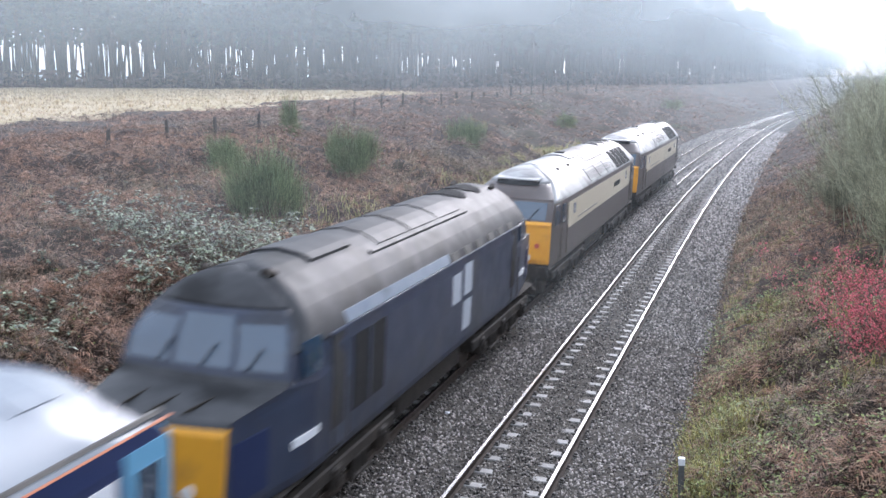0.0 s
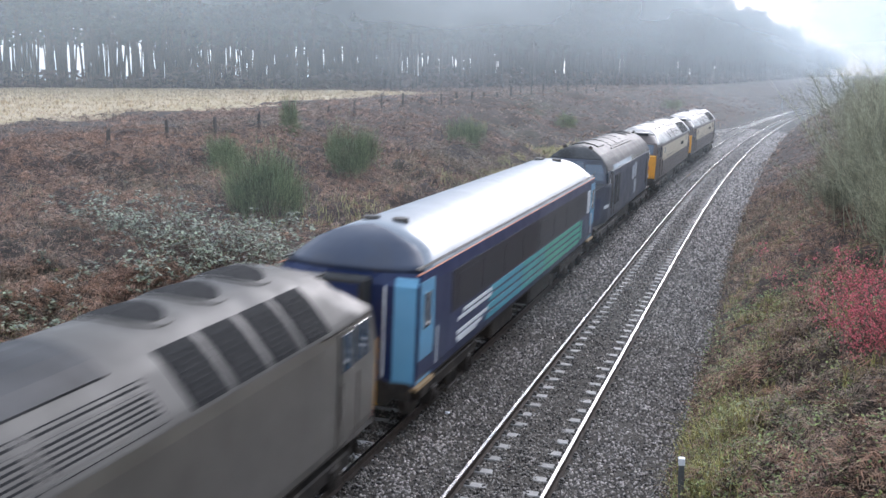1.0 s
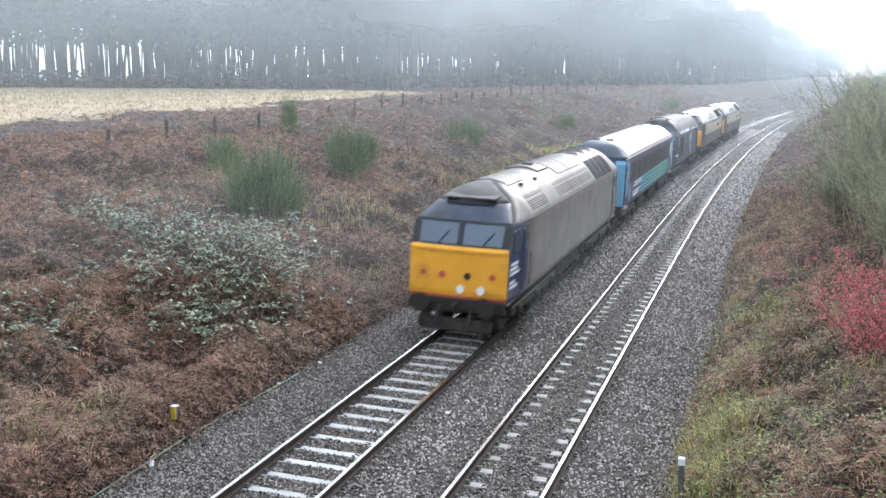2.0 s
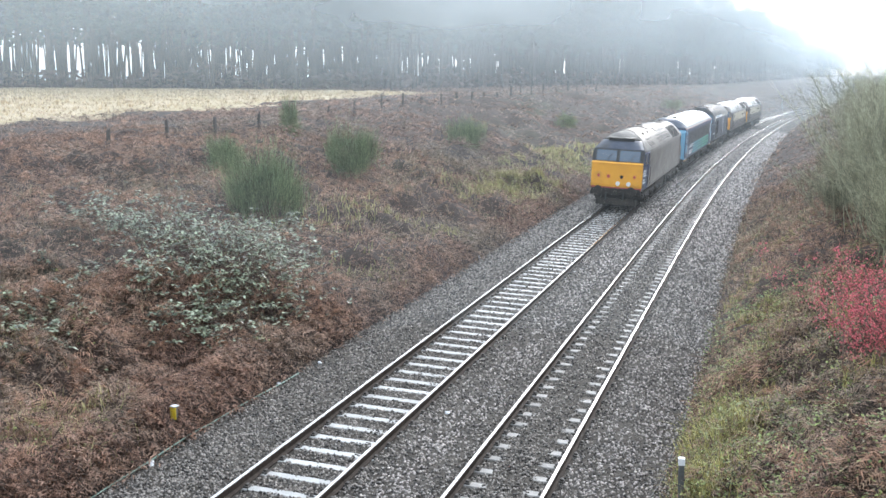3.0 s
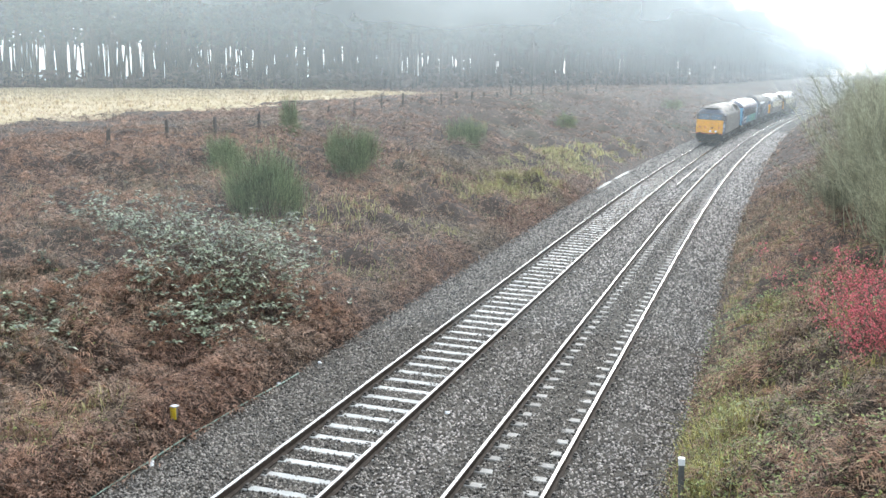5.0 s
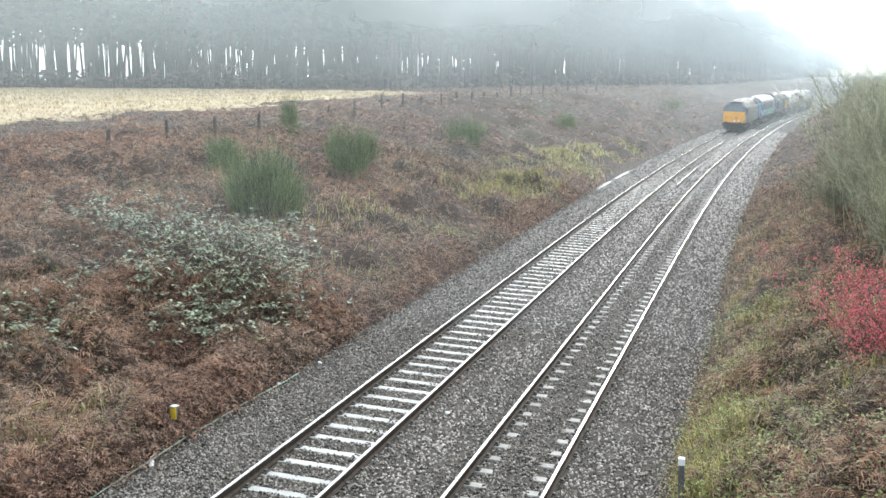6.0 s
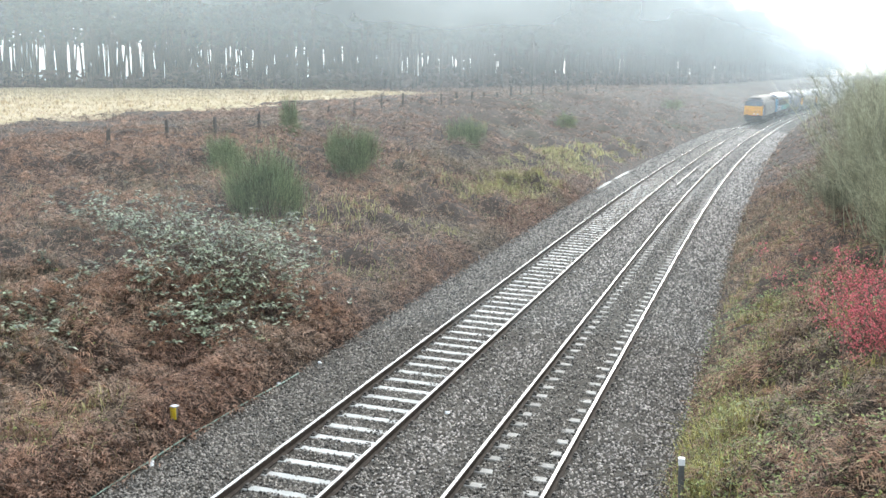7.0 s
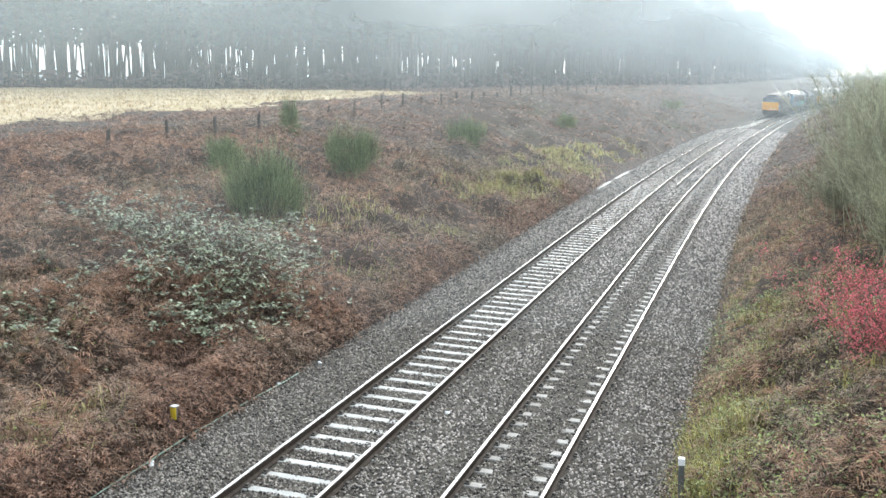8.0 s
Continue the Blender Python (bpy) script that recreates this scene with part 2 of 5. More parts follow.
M_CANE = mat("cane_bark", (0.12, 0.075, 0.06), (0.20, 0.14, 0.11), 5, 0.7)
M_BROOM = mat("broom_twig", (0.18, 0.24, 0.115), (0.36, 0.41, 0.21), 0.7, 0.6, island=0.6, through_light=0.4)
M_TWIG = mat("grey_twig", (0.235, 0.23, 0.155), (0.43, 0.415, 0.28), 1.2, 0.8, island=0.6)
M_TWIG_GREEN = mat("olive_leaf", (0.20, 0.22, 0.08), (0.36, 0.34, 0.12), 2.0, 0.6, island=0.4)
M_BERRY = mat("red_berry", (0.60, 0.08, 0.11), (0.78, 0.18, 0.21), 4.0, 0.35, island=0.3)
M_PINEBARK = mat("pine_bark", (0.075, 0.062, 0.054), (0.12, 0.098, 0.08), 2.0, 0.9, bump=0.03, bscale=7, stretch=(1, 1, 0.25))
M_NEEDLE = mat("pine_needles", (0.04, 0.065, 0.045), (0.09, 0.125, 0.08), 0.25, 0.7, island=0.6, world_space=True)
M_POST = mat("weathered_post", (0.06, 0.05, 0.042), (0.11, 0.095, 0.08), 8.0, 0.85, bump=0.01, bscale=30, stretch=(1, 1, 0.2), per=0.2)
M_WIRE = mat("fence_wire", (0.2, 0.2, 0.2), (0.3, 0.29, 0.28), 5, 0.5, metal=0.8)

# ---- ground: one sheet to the horizon ----
def build_ground():
    ss = np.concatenate([[-400, -200, -100, -60, -30], np.arange(-20, 8, 1.0), np.arange(8, 60, 0.4), np.arange(60, 140, 1.4), np.arange(140, 340, 5.0), [360, 400, 460, 540, 700, 1000, 1600, 3000]])
    oo = np.concatenate([[-2600, -1200, -600, -350, -220, -160, -130, -110, -90], np.arange(-78, -24, 3.0), np.arange(-24, -3.2, 0.4), [-3.05, -2.6, -1, 1, 3, 5, 5.6, 5.95],
                         np.arange(6.25, 17, 0.35), [18, 20, 24, 30, 40, 60, 90, 140, 220, 400, 700, 1400]])
    S, O = np.meshgrid(ss, oo, indexing="ij")
    O = np.where((O > 400) & (S > 300), 400 + (O - 400) * 0.3, O)
    V = tp(S, O, ground_z(S, O)).reshape(-1, 3)
    n, k = S.shape
    ids = np.arange(n * k).reshape(n, k)
    F = np.stack([ids[:-1, :-1], ids[:-1, 1:], ids[1:, 1:], ids[1:, :-1]], -1).reshape(-1, 4)
    ob = raw("ground", V, F, M_LITTER, smooth=True)
    me = ob.data
    me.materials.append(M_FIELD)
    me.materials.append(M_WOODFLOOR)
    sc, oc = (S[:-1, :-1] + S[1:, 1:]).ravel() / 2, (O[:-1, :-1] + O[1:, 1:]).ravel() / 2
    index = np.zeros(len(F), np.int32)
    field = (oc < field_edge(sc)) & (oc > -400)
    index[field] = 1
    ctr = V[F].mean(1)
    index[behind_wood_edge(ctr[:, 0], ctr[:, 1])] = 2
    me.polygons.foreach_set("material_index", index)
    return tagged(ob, "cutting sides and heath under dead bracken with a pale grass field", "ground", kind="structure")


WOOD_EDGE = [(-420, 60), (-200, 100), (-91, 130), (-40, 150), (-30, 207), (-9, 290), (15, 530), (92, 1240), (200, 2000)]


def field_edge(s):
    """Offset of the near edge of the pale grass field."""
    return np.interp(s, [-400, 45, 56, 63, 72, 93, 128, 136, 137], [-37, -37, -35.7, -33.2, -30.5, -32.5, -33.2, -50, -600])


def behind_wood_edge(x, y):
    """Whether a point lies beyond the front row of the pine wood."""
    xs, ys = zip(*WOOD_EDGE)
    return np.where(x < -40, y > np.interp(x, xs[:4], ys[:4]) + 2, (x < np.interp(y, ys[3:], xs[3:]) - 2) & (y > 150))


build_ground()


# ---- ballast bed ----
BED_O = [-3.35, -3.0, -2.5, -2.1, -1.75, -1.5, -1.3, -0.95, -0.75, -0.5, 0, 0.5, 0.75, 0.95, 1.3, 1.68, 2.05, 2.4, 2.6, 2.85, 3.1, 3.36, 3.6, 3.85, 4.11, 4.3, 4.66, 4.9, 5.2, 5.5, 5.9, 6.2]
BED_Z = [-0.55, -0.42, -0.36, -0.27, -0.17, -0.145, -0.14, -0.155, -0.195, -0.176, -0.178, -0.176, -0.185, -0.155, -0.14, -0.165, -0.14, -0.14, -0.19, -0.20, -0.145, -0.13, -0.145, -0.20, -0.19, -0.14, -0.14, -0.16, -0.25, -0.33, -0.42, -0.60]


def bed_z(o):
    return np.interp(o, BED_O, BED_Z) + bed(o)


def build_bed():
    ss = np.concatenate([np.arange(-60, 14, 2.0), np.arange(14, 60, 0.35), np.arange(60, 230, 0.6), np.arange(230, 420.1, 5.0)])
    oo = np.interp(np.arange(0, len(BED_O) - 0.99, 0.5), np.arange(len(BED_O)), BED_O)
    S, O = np.meshgrid(ss, oo, indexing="ij")
    rng = np.random.RandomState(3)
    Z = bed_z(O) + rng.uniform(-0.014, 0.014, S.shape)
    Z = Z + 0.013 * np.clip((S - 65) / 40, 0, 1) * (abs(O) < 0.66)
    V = tp(S, O, Z).reshape(-1, 3)
    n, k = S.shape
    ids = np.arange(n * k).reshape(n, k)
    F = np.stack([ids[:-1, :-1], ids[:-1, 1:], ids[1:, 1:], ids[1:, :-1]], -1).reshape(-1, 4)
    tagged(raw("track_bed", V, F, M_BALLAST), "grey crushed stone ballast bed under two tracks", "track bed", kind="structure")


build_bed()


# ---- tracks: rails, sleepers, clips ----
RAIL_PROFILE = [(-0.07, -0.159), (-0.07, -0.148), (-0.012, -0.125), (-0.010, -0.045), (-0.034, -0.035), (-0.036, -0.006), (-0.028, 0.0),
                (0.028, 0.0), (0.036, -0.006), (0.034, -0.035), (0.010, -0.045), (0.012, -0.125), (0.07, -0.148), (0.07, -0.159)]


def sweep(name, profile, o, s0, s1, step, material, parent, closed=True):
    ss = np.arange(s0, s1 + 0.01, step)
    V = np.stack([tp(ss, o + x, bed(o + x) + z) for x, z in profile], 1)
    k = len(profile)
    ids = np.arange(len(ss) * k).reshape(len(ss), k)
    nxt = np.roll(ids, -1, 1) if closed else ids[:, 1:]
    cur = ids if closed else ids[:, :-1]
    F = np.stack([cur[:-1], nxt[:-1], nxt[1:], cur[1:]], -1).reshape(-1, 4).tolist()
    if closed:
        F += [ids[0][::-1].tolist(), ids[-1].tolist()]
    return raw(name, V.reshape(-1, 3), F, material, parent)


def sleeper_mesh(material):
    bm = bmesh.new()
    box(bm, -1.25, 1.25, -0.13, 0.13, -0.20, 0.0, bevel=0.015)
    for v in bm.verts:
        if v.co.z > -0.05:
            v.co.y *= 0.86
        if abs(v.co.x) < 0.4:
            v.co.z -= 0.01
    me = bpy.data.meshes.new("sleeper")
    bm.to_mesh(me)
    bm.free()
    me.materials.append(material)
    return me


def clip_mesh():
    bm = boxes((-0.05, 0.05, -0.075, 0.075, 0, 0.035), (-0.03, 0.03, -0.05, 0.05, 0.03, 0.07), bevel=0.012)
    me = bpy.data.meshes.new("rail_clip")
    bm.to_mesh(me)
    bm.free()
    me.materials.append(M_CLIP)
    return me


CLIP_ME = clip_mesh()


def build_track(offset, label, first, concrete):
    sleeper_me = sleeper_mesh(concrete)
    top = tagged(new("railway_track"), label, "track", group="running lines", kind="structure")
    for side in (-1, 1):
        o = offset + side * 0.7525
        rail = sweep("rail", RAIL_PROFILE, o, -60, 400, 2.0, M_RUST, top)
        sweep("running_band", [(-0.033, -0.007), (-0.029, 0.003), (0.029, 0.003), (0.033, -0.007)], o, -60, 400, 2.0, M_STEEL, rail)
    rng = random.Random(int(offset * 10) + 5)
    count, pitch = 300, 0.7073
    tilt = math.atan(CANT)
    for i in range(count):
        s = first + pitch * i
        x, y, th = (float(a) for a in line(s))
        p = tp(s, offset, float(bed(offset)) - 0.163).tolist()
        ob = new("sleeper", sleeper_me)
        ob.parent = top
        ob.matrix_basis = Matrix.Translation(p) @ Euler((0, tilt, -th + rng.uniform(-0.006, 0.006))).to_matrix().to_4x4()
        if 24 < i < 100:
            for o in (-0.86, -0.645, 0.645, 0.86):
                c = new("rail_clip", CLIP_ME)
                c.parent = ob
                c.location = (o, 0, -0.003)
    far = first + pitch * np.arange(count, count + 260)
    bm_v, bm_f = [], []
    for s in far:
        c = [tp(s + ds, offset + do, float(bed(offset + do)) - 0.163 + dz) for do in (-1.25, 1.25) for ds in (-0.11, 0.11) for dz in (-0.1, 0)]
        k = len(bm_v)
        bm_v += c
        bm_f += [(k + 1, k + 3, k + 7, k + 5), (k, k + 1, k + 5, k + 4), (k + 2, k + 6, k + 7, k + 3)]
    tagged(raw("far_sleepers", bm_v, bm_f, concrete, top), kind="stuff")


build_track(0.0, "canted track with wet pale concrete sleepers and bright rails", 16.2192 - 40 * 0.7073, M_SLEEPER)
build_track(SPACING, "canted track with half buried concrete sleepers and bright rails", 16.4 - 40 * 0.7073, M_SLEEPER_DULL)

# ---- the road bridge that the view is taken from ----
def build_bridge():
    top = tagged(new("road_bridge"), "plain weathered brick road bridge over the cutting", "bridge", kind="structure")
    part("deck", boxes((-24, 24, -8.2, -0.3, 4.45, 5.15), bevel=0.03), M_BRICK, top)
    for y in (-0.62, -8.2):
        part("parapet", boxes((-24, 24, y, y + 0.36, 5.15, 6.25), bevel=0.03), M_BRICK, top)
    for x0, x1 in ((-24, -6.2), (9.2, 24)):
        part("abutment", boxes((x0, x1, -8.1, -0.4, -1.2, 4.45), bevel=0.03), M_BRICK, top)


M_BRICK = mat("weathered_brick", (0.16, 0.085, 0.06), (0.26, 0.15, 0.11), 5.0, 0.85, bump=0.01, bscale=12, c=(0.09, 0.075, 0.065), cscale=0.4, world_space=True)
build_bridge()

# ---- train paints ----
M_GREY = mat("faded_grey_paint", (0.105, 0.094, 0.079), (0.14, 0.127, 0.107), 0.8, 0.33, bump=0.002, bscale=3, c=(0.085, 0.077, 0.065), cscale=0.5, cmix=(0.5, 0.8), rough2=0.5, spec=0.4)
M_ROOFGREY = mat("dusty_grey_roof", (0.082, 0.076, 0.068), (0.165, 0.153, 0.137), 1.4, 0.4, bump=0.004, bscale=4, c=(0.065, 0.062, 0.06), cscale=0.7, cmix=(0.45, 0.7), rough2=0.65, spec=0.28)
M_BLUE = mat("dark_blue_paint", (0.016, 0.027, 0.08), (0.022, 0.036, 0.10), 1.0, 0.28, bump=0.001, bscale=3, rough2=0.42, spec=0.35)
M_BLUE37 = mat("faded_dark_blue_paint", (0.026, 0.036, 0.066), (0.036, 0.05, 0.085), 1.0, 0.30, bump=0.001, bscale=3, c=(0.05, 0.05, 0.055), cscale=0.6, cmix=(0.5, 0.8), rough2=0.45)
M_SOOT = mat("sooty_dark_roof", (0.03, 0.031, 0.033), (0.07, 0.07, 0.072), 1.3, 0.5, bump=0.003, bscale=4, c=(0.014, 0.014, 0.014), cscale=0.6, cmix=(0.48, 0.62), rough2=0.62, spec=0.25)
M_BROW = mat("dusty_blue_grey_brow", (0.022, 0.03, 0.055), (0.06, 0.07, 0.10), 1.8, 0.4, c=(0.02, 0.021, 0.025), cscale=0.9, cmix=(0.45, 0.7))
# Pale blue-grey stands in for the glare along the nosed engine's cantrail.
M_CANTRAIL_GLARE = mat("pale_cantrail_glare", (0.20, 0.235, 0.29), (0.27, 0.30, 0.35), 2.0, 0.2, c=(0.13, 0.15, 0.18), cscale=1.0)
M_LOGO = mat("pale_grey_logo_paint", (0.40, 0.43, 0.47), (0.50, 0.53, 0.57), 9.0, 0.5)
M_YELLOW = mat("warning_yellow_paint", (0.73, 0.325, 0.018), (0.81, 0.385, 0.025), 1.5, 0.45, c=(0.48, 0.235, 0.04), cscale=1.8, cmix=(0.52, 0.8), rough2=0.6)
M_CREAM = mat("cream_paint", (0.66, 0.57, 0.40), (0.70, 0.61, 0.44), 1.0, 0.35, c=(0.52, 0.44, 0.31), cscale=0.7, cmix=(0.6, 0.85))
M_UMBER = mat("umber_paint", (0.062, 0.045, 0.040), (0.082, 0.06, 0.052), 1.0, 0.32, c=(0.11, 0.09, 0.075), cscale=0.6, cmix=(0.55, 0.85))
M_SILVER = mat("pale_grey_roof", (0.27, 0.265, 0.255), (0.42, 0.41, 0.40), 1.3, 0.3, bump=0.004, bscale=4, c=(0.08, 0.075, 0.07), cscale=0.7, cmix=(0.47, 0.66), rough2=0.42)
M_COACHROOF = mat("light_grey_coach_roof", (0.25, 0.275, 0.31), (0.34, 0.37, 0.40), 1.1, 0.34, bump=0.004, bscale=2.5, c=(0.16, 0.18, 0.205), cscale=0.5, cmix=(0.6, 0.85), rough2=0.42)
M_LIGHTBLUE = mat("light_blue_paint", (0.13, 0.34, 0.52), (0.16, 0.39, 0.57), 1.2, 0.35)
M_BAND = mat("tinted_window_band", (0.020, 0.020, 0.026), (0.032, 0.031, 0.038), 0.8, 0.35, spec=0.2)
M_TEAL = mat("turquoise_stripe", (0.05, 0.33, 0.42), (0.06, 0.36, 0.45), 1.0, 0.35)
M_AQUA = mat("sea_green_stripe", (0.045, 0.37, 0.36), (0.055, 0.41, 0.38), 1.0, 0.35)
M_GREEN = mat("green_stripe", (0.04, 0.42, 0.29), (0.05, 0.46, 0.31), 1.0, 0.35)
M_ORANGE = mat("orange_line_paint", (0.52, 0.17, 0.08), (0.58, 0.2, 0.1), 1.0, 0.4)
M_WHITE = mat("white_lettering_paint", (0.74, 0.76, 0.78), (0.80, 0.81, 0.82), 3.0, 0.4)
M_RED = mat("red_paint", (0.45, 0.07, 0.05), (0.55, 0.1, 0.06), 5.0, 0.5)
M_UNDER = mat("oily_underframe", (0.018, 0.016, 0.014), (0.05, 0.042, 0.035), 3.0, 0.75, spec=0.25, bump=0.01, bscale=12, c=(0.075, 0.06, 0.046), cscale=1.5, cmix=(0.55, 0.8))
M_WHEEL = mat("dusty_wheel_steel", (0.08, 0.07, 0.06), (0.14, 0.12, 0.10), 4.0, 0.55, metal=0.3)
M_GRILLE = mat("dark_mesh", (0.018, 0.018, 0.019), (0.035, 0.035, 0.035), 8.0, 0.85, bump=0.01, bscale=50, spec=0.15)
# Blue in the base colour stands in for sky reflected by the windscreens.
M_GLASS = mat("cab_glass", (0.015, 0.04, 0.075), (0.025, 0.06, 0.10), 0.8, 0.06, spec=0.8)
M_GLASS.node_tree.nodes["Principled BSDF"].inputs["Coat Weight"].default_value = 0.55
M_GLASS.node_tree.nodes["Principled BSDF"].inputs["IOR"].default_value = 1.55
for _paint, _weight in ((M_GREY, 0.8), (M_CREAM, 0.3)):
    _b = _paint.node_tree.nodes["Principled BSDF"]
    _b.inputs["Coat Weight"].default_value, _b.inputs["Coat Roughness"].default_value = _weight, 0.22
M_LAMP = mat("headlamp_lens", (0.75, 0.74, 0.70), (0.82, 0.80, 0.75), 9.0, 0.12)
M_STEP = mat("worn_step_wood", (0.30, 0.20, 0.10), (0.42, 0.28, 0.14), 5.0, 0.7)
M_RUBBER = mat("black_rubber", (0.02, 0.02, 0.02), (0.035, 0.035, 0.035), 9.0, 0.7)


class Shape:
    """The skin of a rail vehicle: half width by height, and how far each end reaches by height."""

    def __init__(self, width, reach, bulge=0.08, dome=0.9):
        self.wx, self.wz = zip(*width)
        self.ey, self.ez = zip(*reach)
        self.bulge, self.dome = bulge, dome

    def w(self, z):
        return float(np.interp(z, self.wz, self.wx))

    def end(self, x, z):
        return float(np.interp(z, self.ez, self.ey)) - (self.bulge + self.dome * min(max((z - 3.0) / 0.45, 0), 1)) * (x / 1.36) ** 2

    def levels(self, z0, z1):
        zs = [z0] + [z for z in sorted(set(self.wz + self.ez)) if z0 + 1e-4 < z < z1 - 1e-4] + [z1]
        return zs

    def sides(self, z0, z1, side):
        """The long side between two heights."""
        grid = []
        for z in self.levels(z0, z1):
            x = self.w(z) * side
            e = self.end(x, z)
            grid.append([(x, y, z) for y in np.linspace(-e, e, 9)])
        return slab(grid, (-0.04 * side, 0, 0))

    def roof(self, z0):
        zs = self.levels(z0, self.wz[-1])
        fine = []
        for a, b in zip(zs, zs[1:]):
            fine += [a, (a + b) / 2]
        fine.append(zs[-1])
        grid = []
        for side, seq in ((1, fine), (-1, fine[-2::-1])):
            for z in seq:
                x = self.w(z) * side
                e = self.end(x, z)
                grid.append([(x, y, z) for y in np.linspace(-e, e, 25)])
        return slab(grid, (0, 0, -0.03))

    def top(self, x):
        """Height of the roof at a distance from the middle."""
        return float(np.interp(-abs(x), [-v for v in self.wx[3:]], self.wz[3:]))

    def cover(self, x0, x1, y0, y1, off=0.03):
        """A curved sheet lying on the roof."""
        return slab([[(x, y, self.top(x) + off) for y in np.linspace(y0, y1, 3)] for x in np.linspace(x0, x1, 9)], (0, 0, -off - 0.03))

    def disc(self, y, r, off):
        """A round sheet lying on the roof."""
        rings = [[(r * f * math.cos(a), y + r * f * math.sin(a), self.top(r * f * math.cos(a)) + off) for a in np.linspace(0, 2 * math.pi, 25)[:-1]] for f in (0.02, 0.4, 0.75, 1.0)]
        bm = bmesh.new()
        vs = [[bm.verts.new(p) for p in ring] for ring in rings]
        vs.append([bm.verts.new((x, q, z - off - 0.03)) for x, q, z in rings[-1]])
        bm.faces.new(vs[0])
        for a, b in zip(vs, vs[1:]):
            for i in range(24):
                bm.faces.new((a[i], a[(i + 1) % 24], b[(i + 1) % 24], b[i]))
        return bm

    def face(self, z0, z1, sign, x0=-1.0, x1=1.0, off=0.0, n=9, relative=True, depth=0.04):
        """Part of an end between two heights; x0, x1 as shares of the half width, or metres."""
        grid = []
        zs = self.levels(z0, z1)
        for z in zs:
            w = max(self.w(z), 0.004) if relative else 1.0
            row = []
            for f in np.linspace(x0, x1, n):
                x = f * w
                row.append((x, sign * (self.end(x, z) + off), z))
            grid.append(row)
        return slab(grid, (0, -depth * sign, 0))

    def panel(self, y0, y1, z0, z1, side, off=0.006, depth=0.02, nz=4):
        """A sheet on the long side."""
        grid = []
        for z in np.linspace(z0, z1, nz):
            x = (self.w(z) + off) * side
            grid.append([(x, y, z) for y in np.linspace(y0, y1, 3)])
        return slab(grid, (-(off + depth) * side, 0, 0))


def louvres(shape, veh, y0, y1, z0, z1, side, count, material, backing, proud):
    grid_back = part("grille_backing", shape.panel(y0, y1, z0, z1, side, 0.004), backing, veh)
    for i in range(count):
        a = z0 + (z1 - z0) * (i + 0.25) / count
        b = z0 + (z1 - z0) * (i + 0.75) / count
        part("louvre", shape.panel(y0 + 0.03, y1 - 0.03, a, b, side, proud, 0.02, 2), material, grid_back)


def bogie(veh, yc, axles, wheel_r, base):
    frame_part = part("bogie_frame", boxes((-1.22, -1.05, yc - base / 2 - 0.75, yc + base / 2 + 0.75, 0.55, 0.80), (1.05, 1.22, yc - base / 2 - 0.75, yc + base / 2 + 0.75, 0.55, 0.80),
                                     (-1.1, 1.1, yc - 0.3, yc + 0.3, 0.5, 0.85), (-1.1, 1.1, yc - base / 2 - 0.75, yc - base / 2 - 0.6, 0.5, 0.75), (-1.1, 1.1, yc + base / 2 + 0.6, yc + base / 2 + 0.75, 0.5, 0.75), bevel=0.03), M_UNDER, veh)
    for i in range(axles):
        y = yc - base / 2 + base * i / (axles - 1)
        for sx in (-1, 1):
            bm = bmesh.new()
            rod(bm, (sx * 0.68, y, wheel_r), (sx * 0.82, y, wheel_r), wheel_r, n=24)
            rod(bm, (sx * 0.66, y, wheel_r), (sx * 0.69, y, wheel_r), wheel_r + 0.028, n=24)
            rod(bm, (0, y, wheel_r), (sx * 0.95, y, wheel_r), 0.09, n=8)
            part("wheel", bm, M_WHEEL, veh)
            bm = boxes((sx * 1.12 - 0.14, sx * 1.12 + 0.16, y - 0.17, y + 0.17, wheel_r - 0.2, wheel_r + 0.2), bevel=0.04)
            rod(bm, (sx * 1.27, y, wheel_r), (sx * 1.33, y, wheel_r), 0.11, n=12)
            part("axle_box", bm, M_UNDER, frame_part)
            if i < axles - 1:
                ym = y + base / (axles - 1) / 2
                bm = bmesh.new()
                for k in range(3):
                    rod(bm, (sx * 1.2, ym - 0.22 + 0.22 * k, 0.36), (sx * 1.2, ym - 0.22 + 0.22 * k, 0.62), 0.085, n=8)
                box(bm, sx * 1.2 - 0.09, sx * 1.2 + 0.09, ym - 0.4, ym + 0.4, 0.28, 0.36, bevel=0.02)
                part("spring_set", bm, M_UNDER, frame_part)


def draw_gear(veh, reach, sign):
    part("buffer_beam", boxes((-1.28, 1.28, sign * reach - 0.06, sign * reach + 0.06, 0.78, 1.12), bevel=0.02), M_UNDER, veh)
    for sx in (-1, 1):
        bm = bmesh.new()
        rod(bm, (sx * 0.865, sign * reach, 1.02), (sx * 0.865, sign * (reach + 0.38), 1.02), 0.11, 0.09, n=12)
        rod(bm, (sx * 0.865, sign * (reach + 0.38), 1.02), (sx * 0.865, sign * (reach + 0.42), 1.02), 0.24, n=16)
        part("buffer", bm, M_UNDER, veh)
    part("coupling", rod(bmesh.new(), (0, sign * reach, 0.98), (0, sign * (reach + 0.42), 0.96), 0.07, n=8), M_UNDER, veh)
    for x in (-0.45, 0.4):
        part("brake_hose", rod(bmesh.new(), (x, sign * (reach + 0.02), 0.95), (x, sign * (reach + 0.22), 0.55), 0.035, n=6), M_RUBBER, veh)


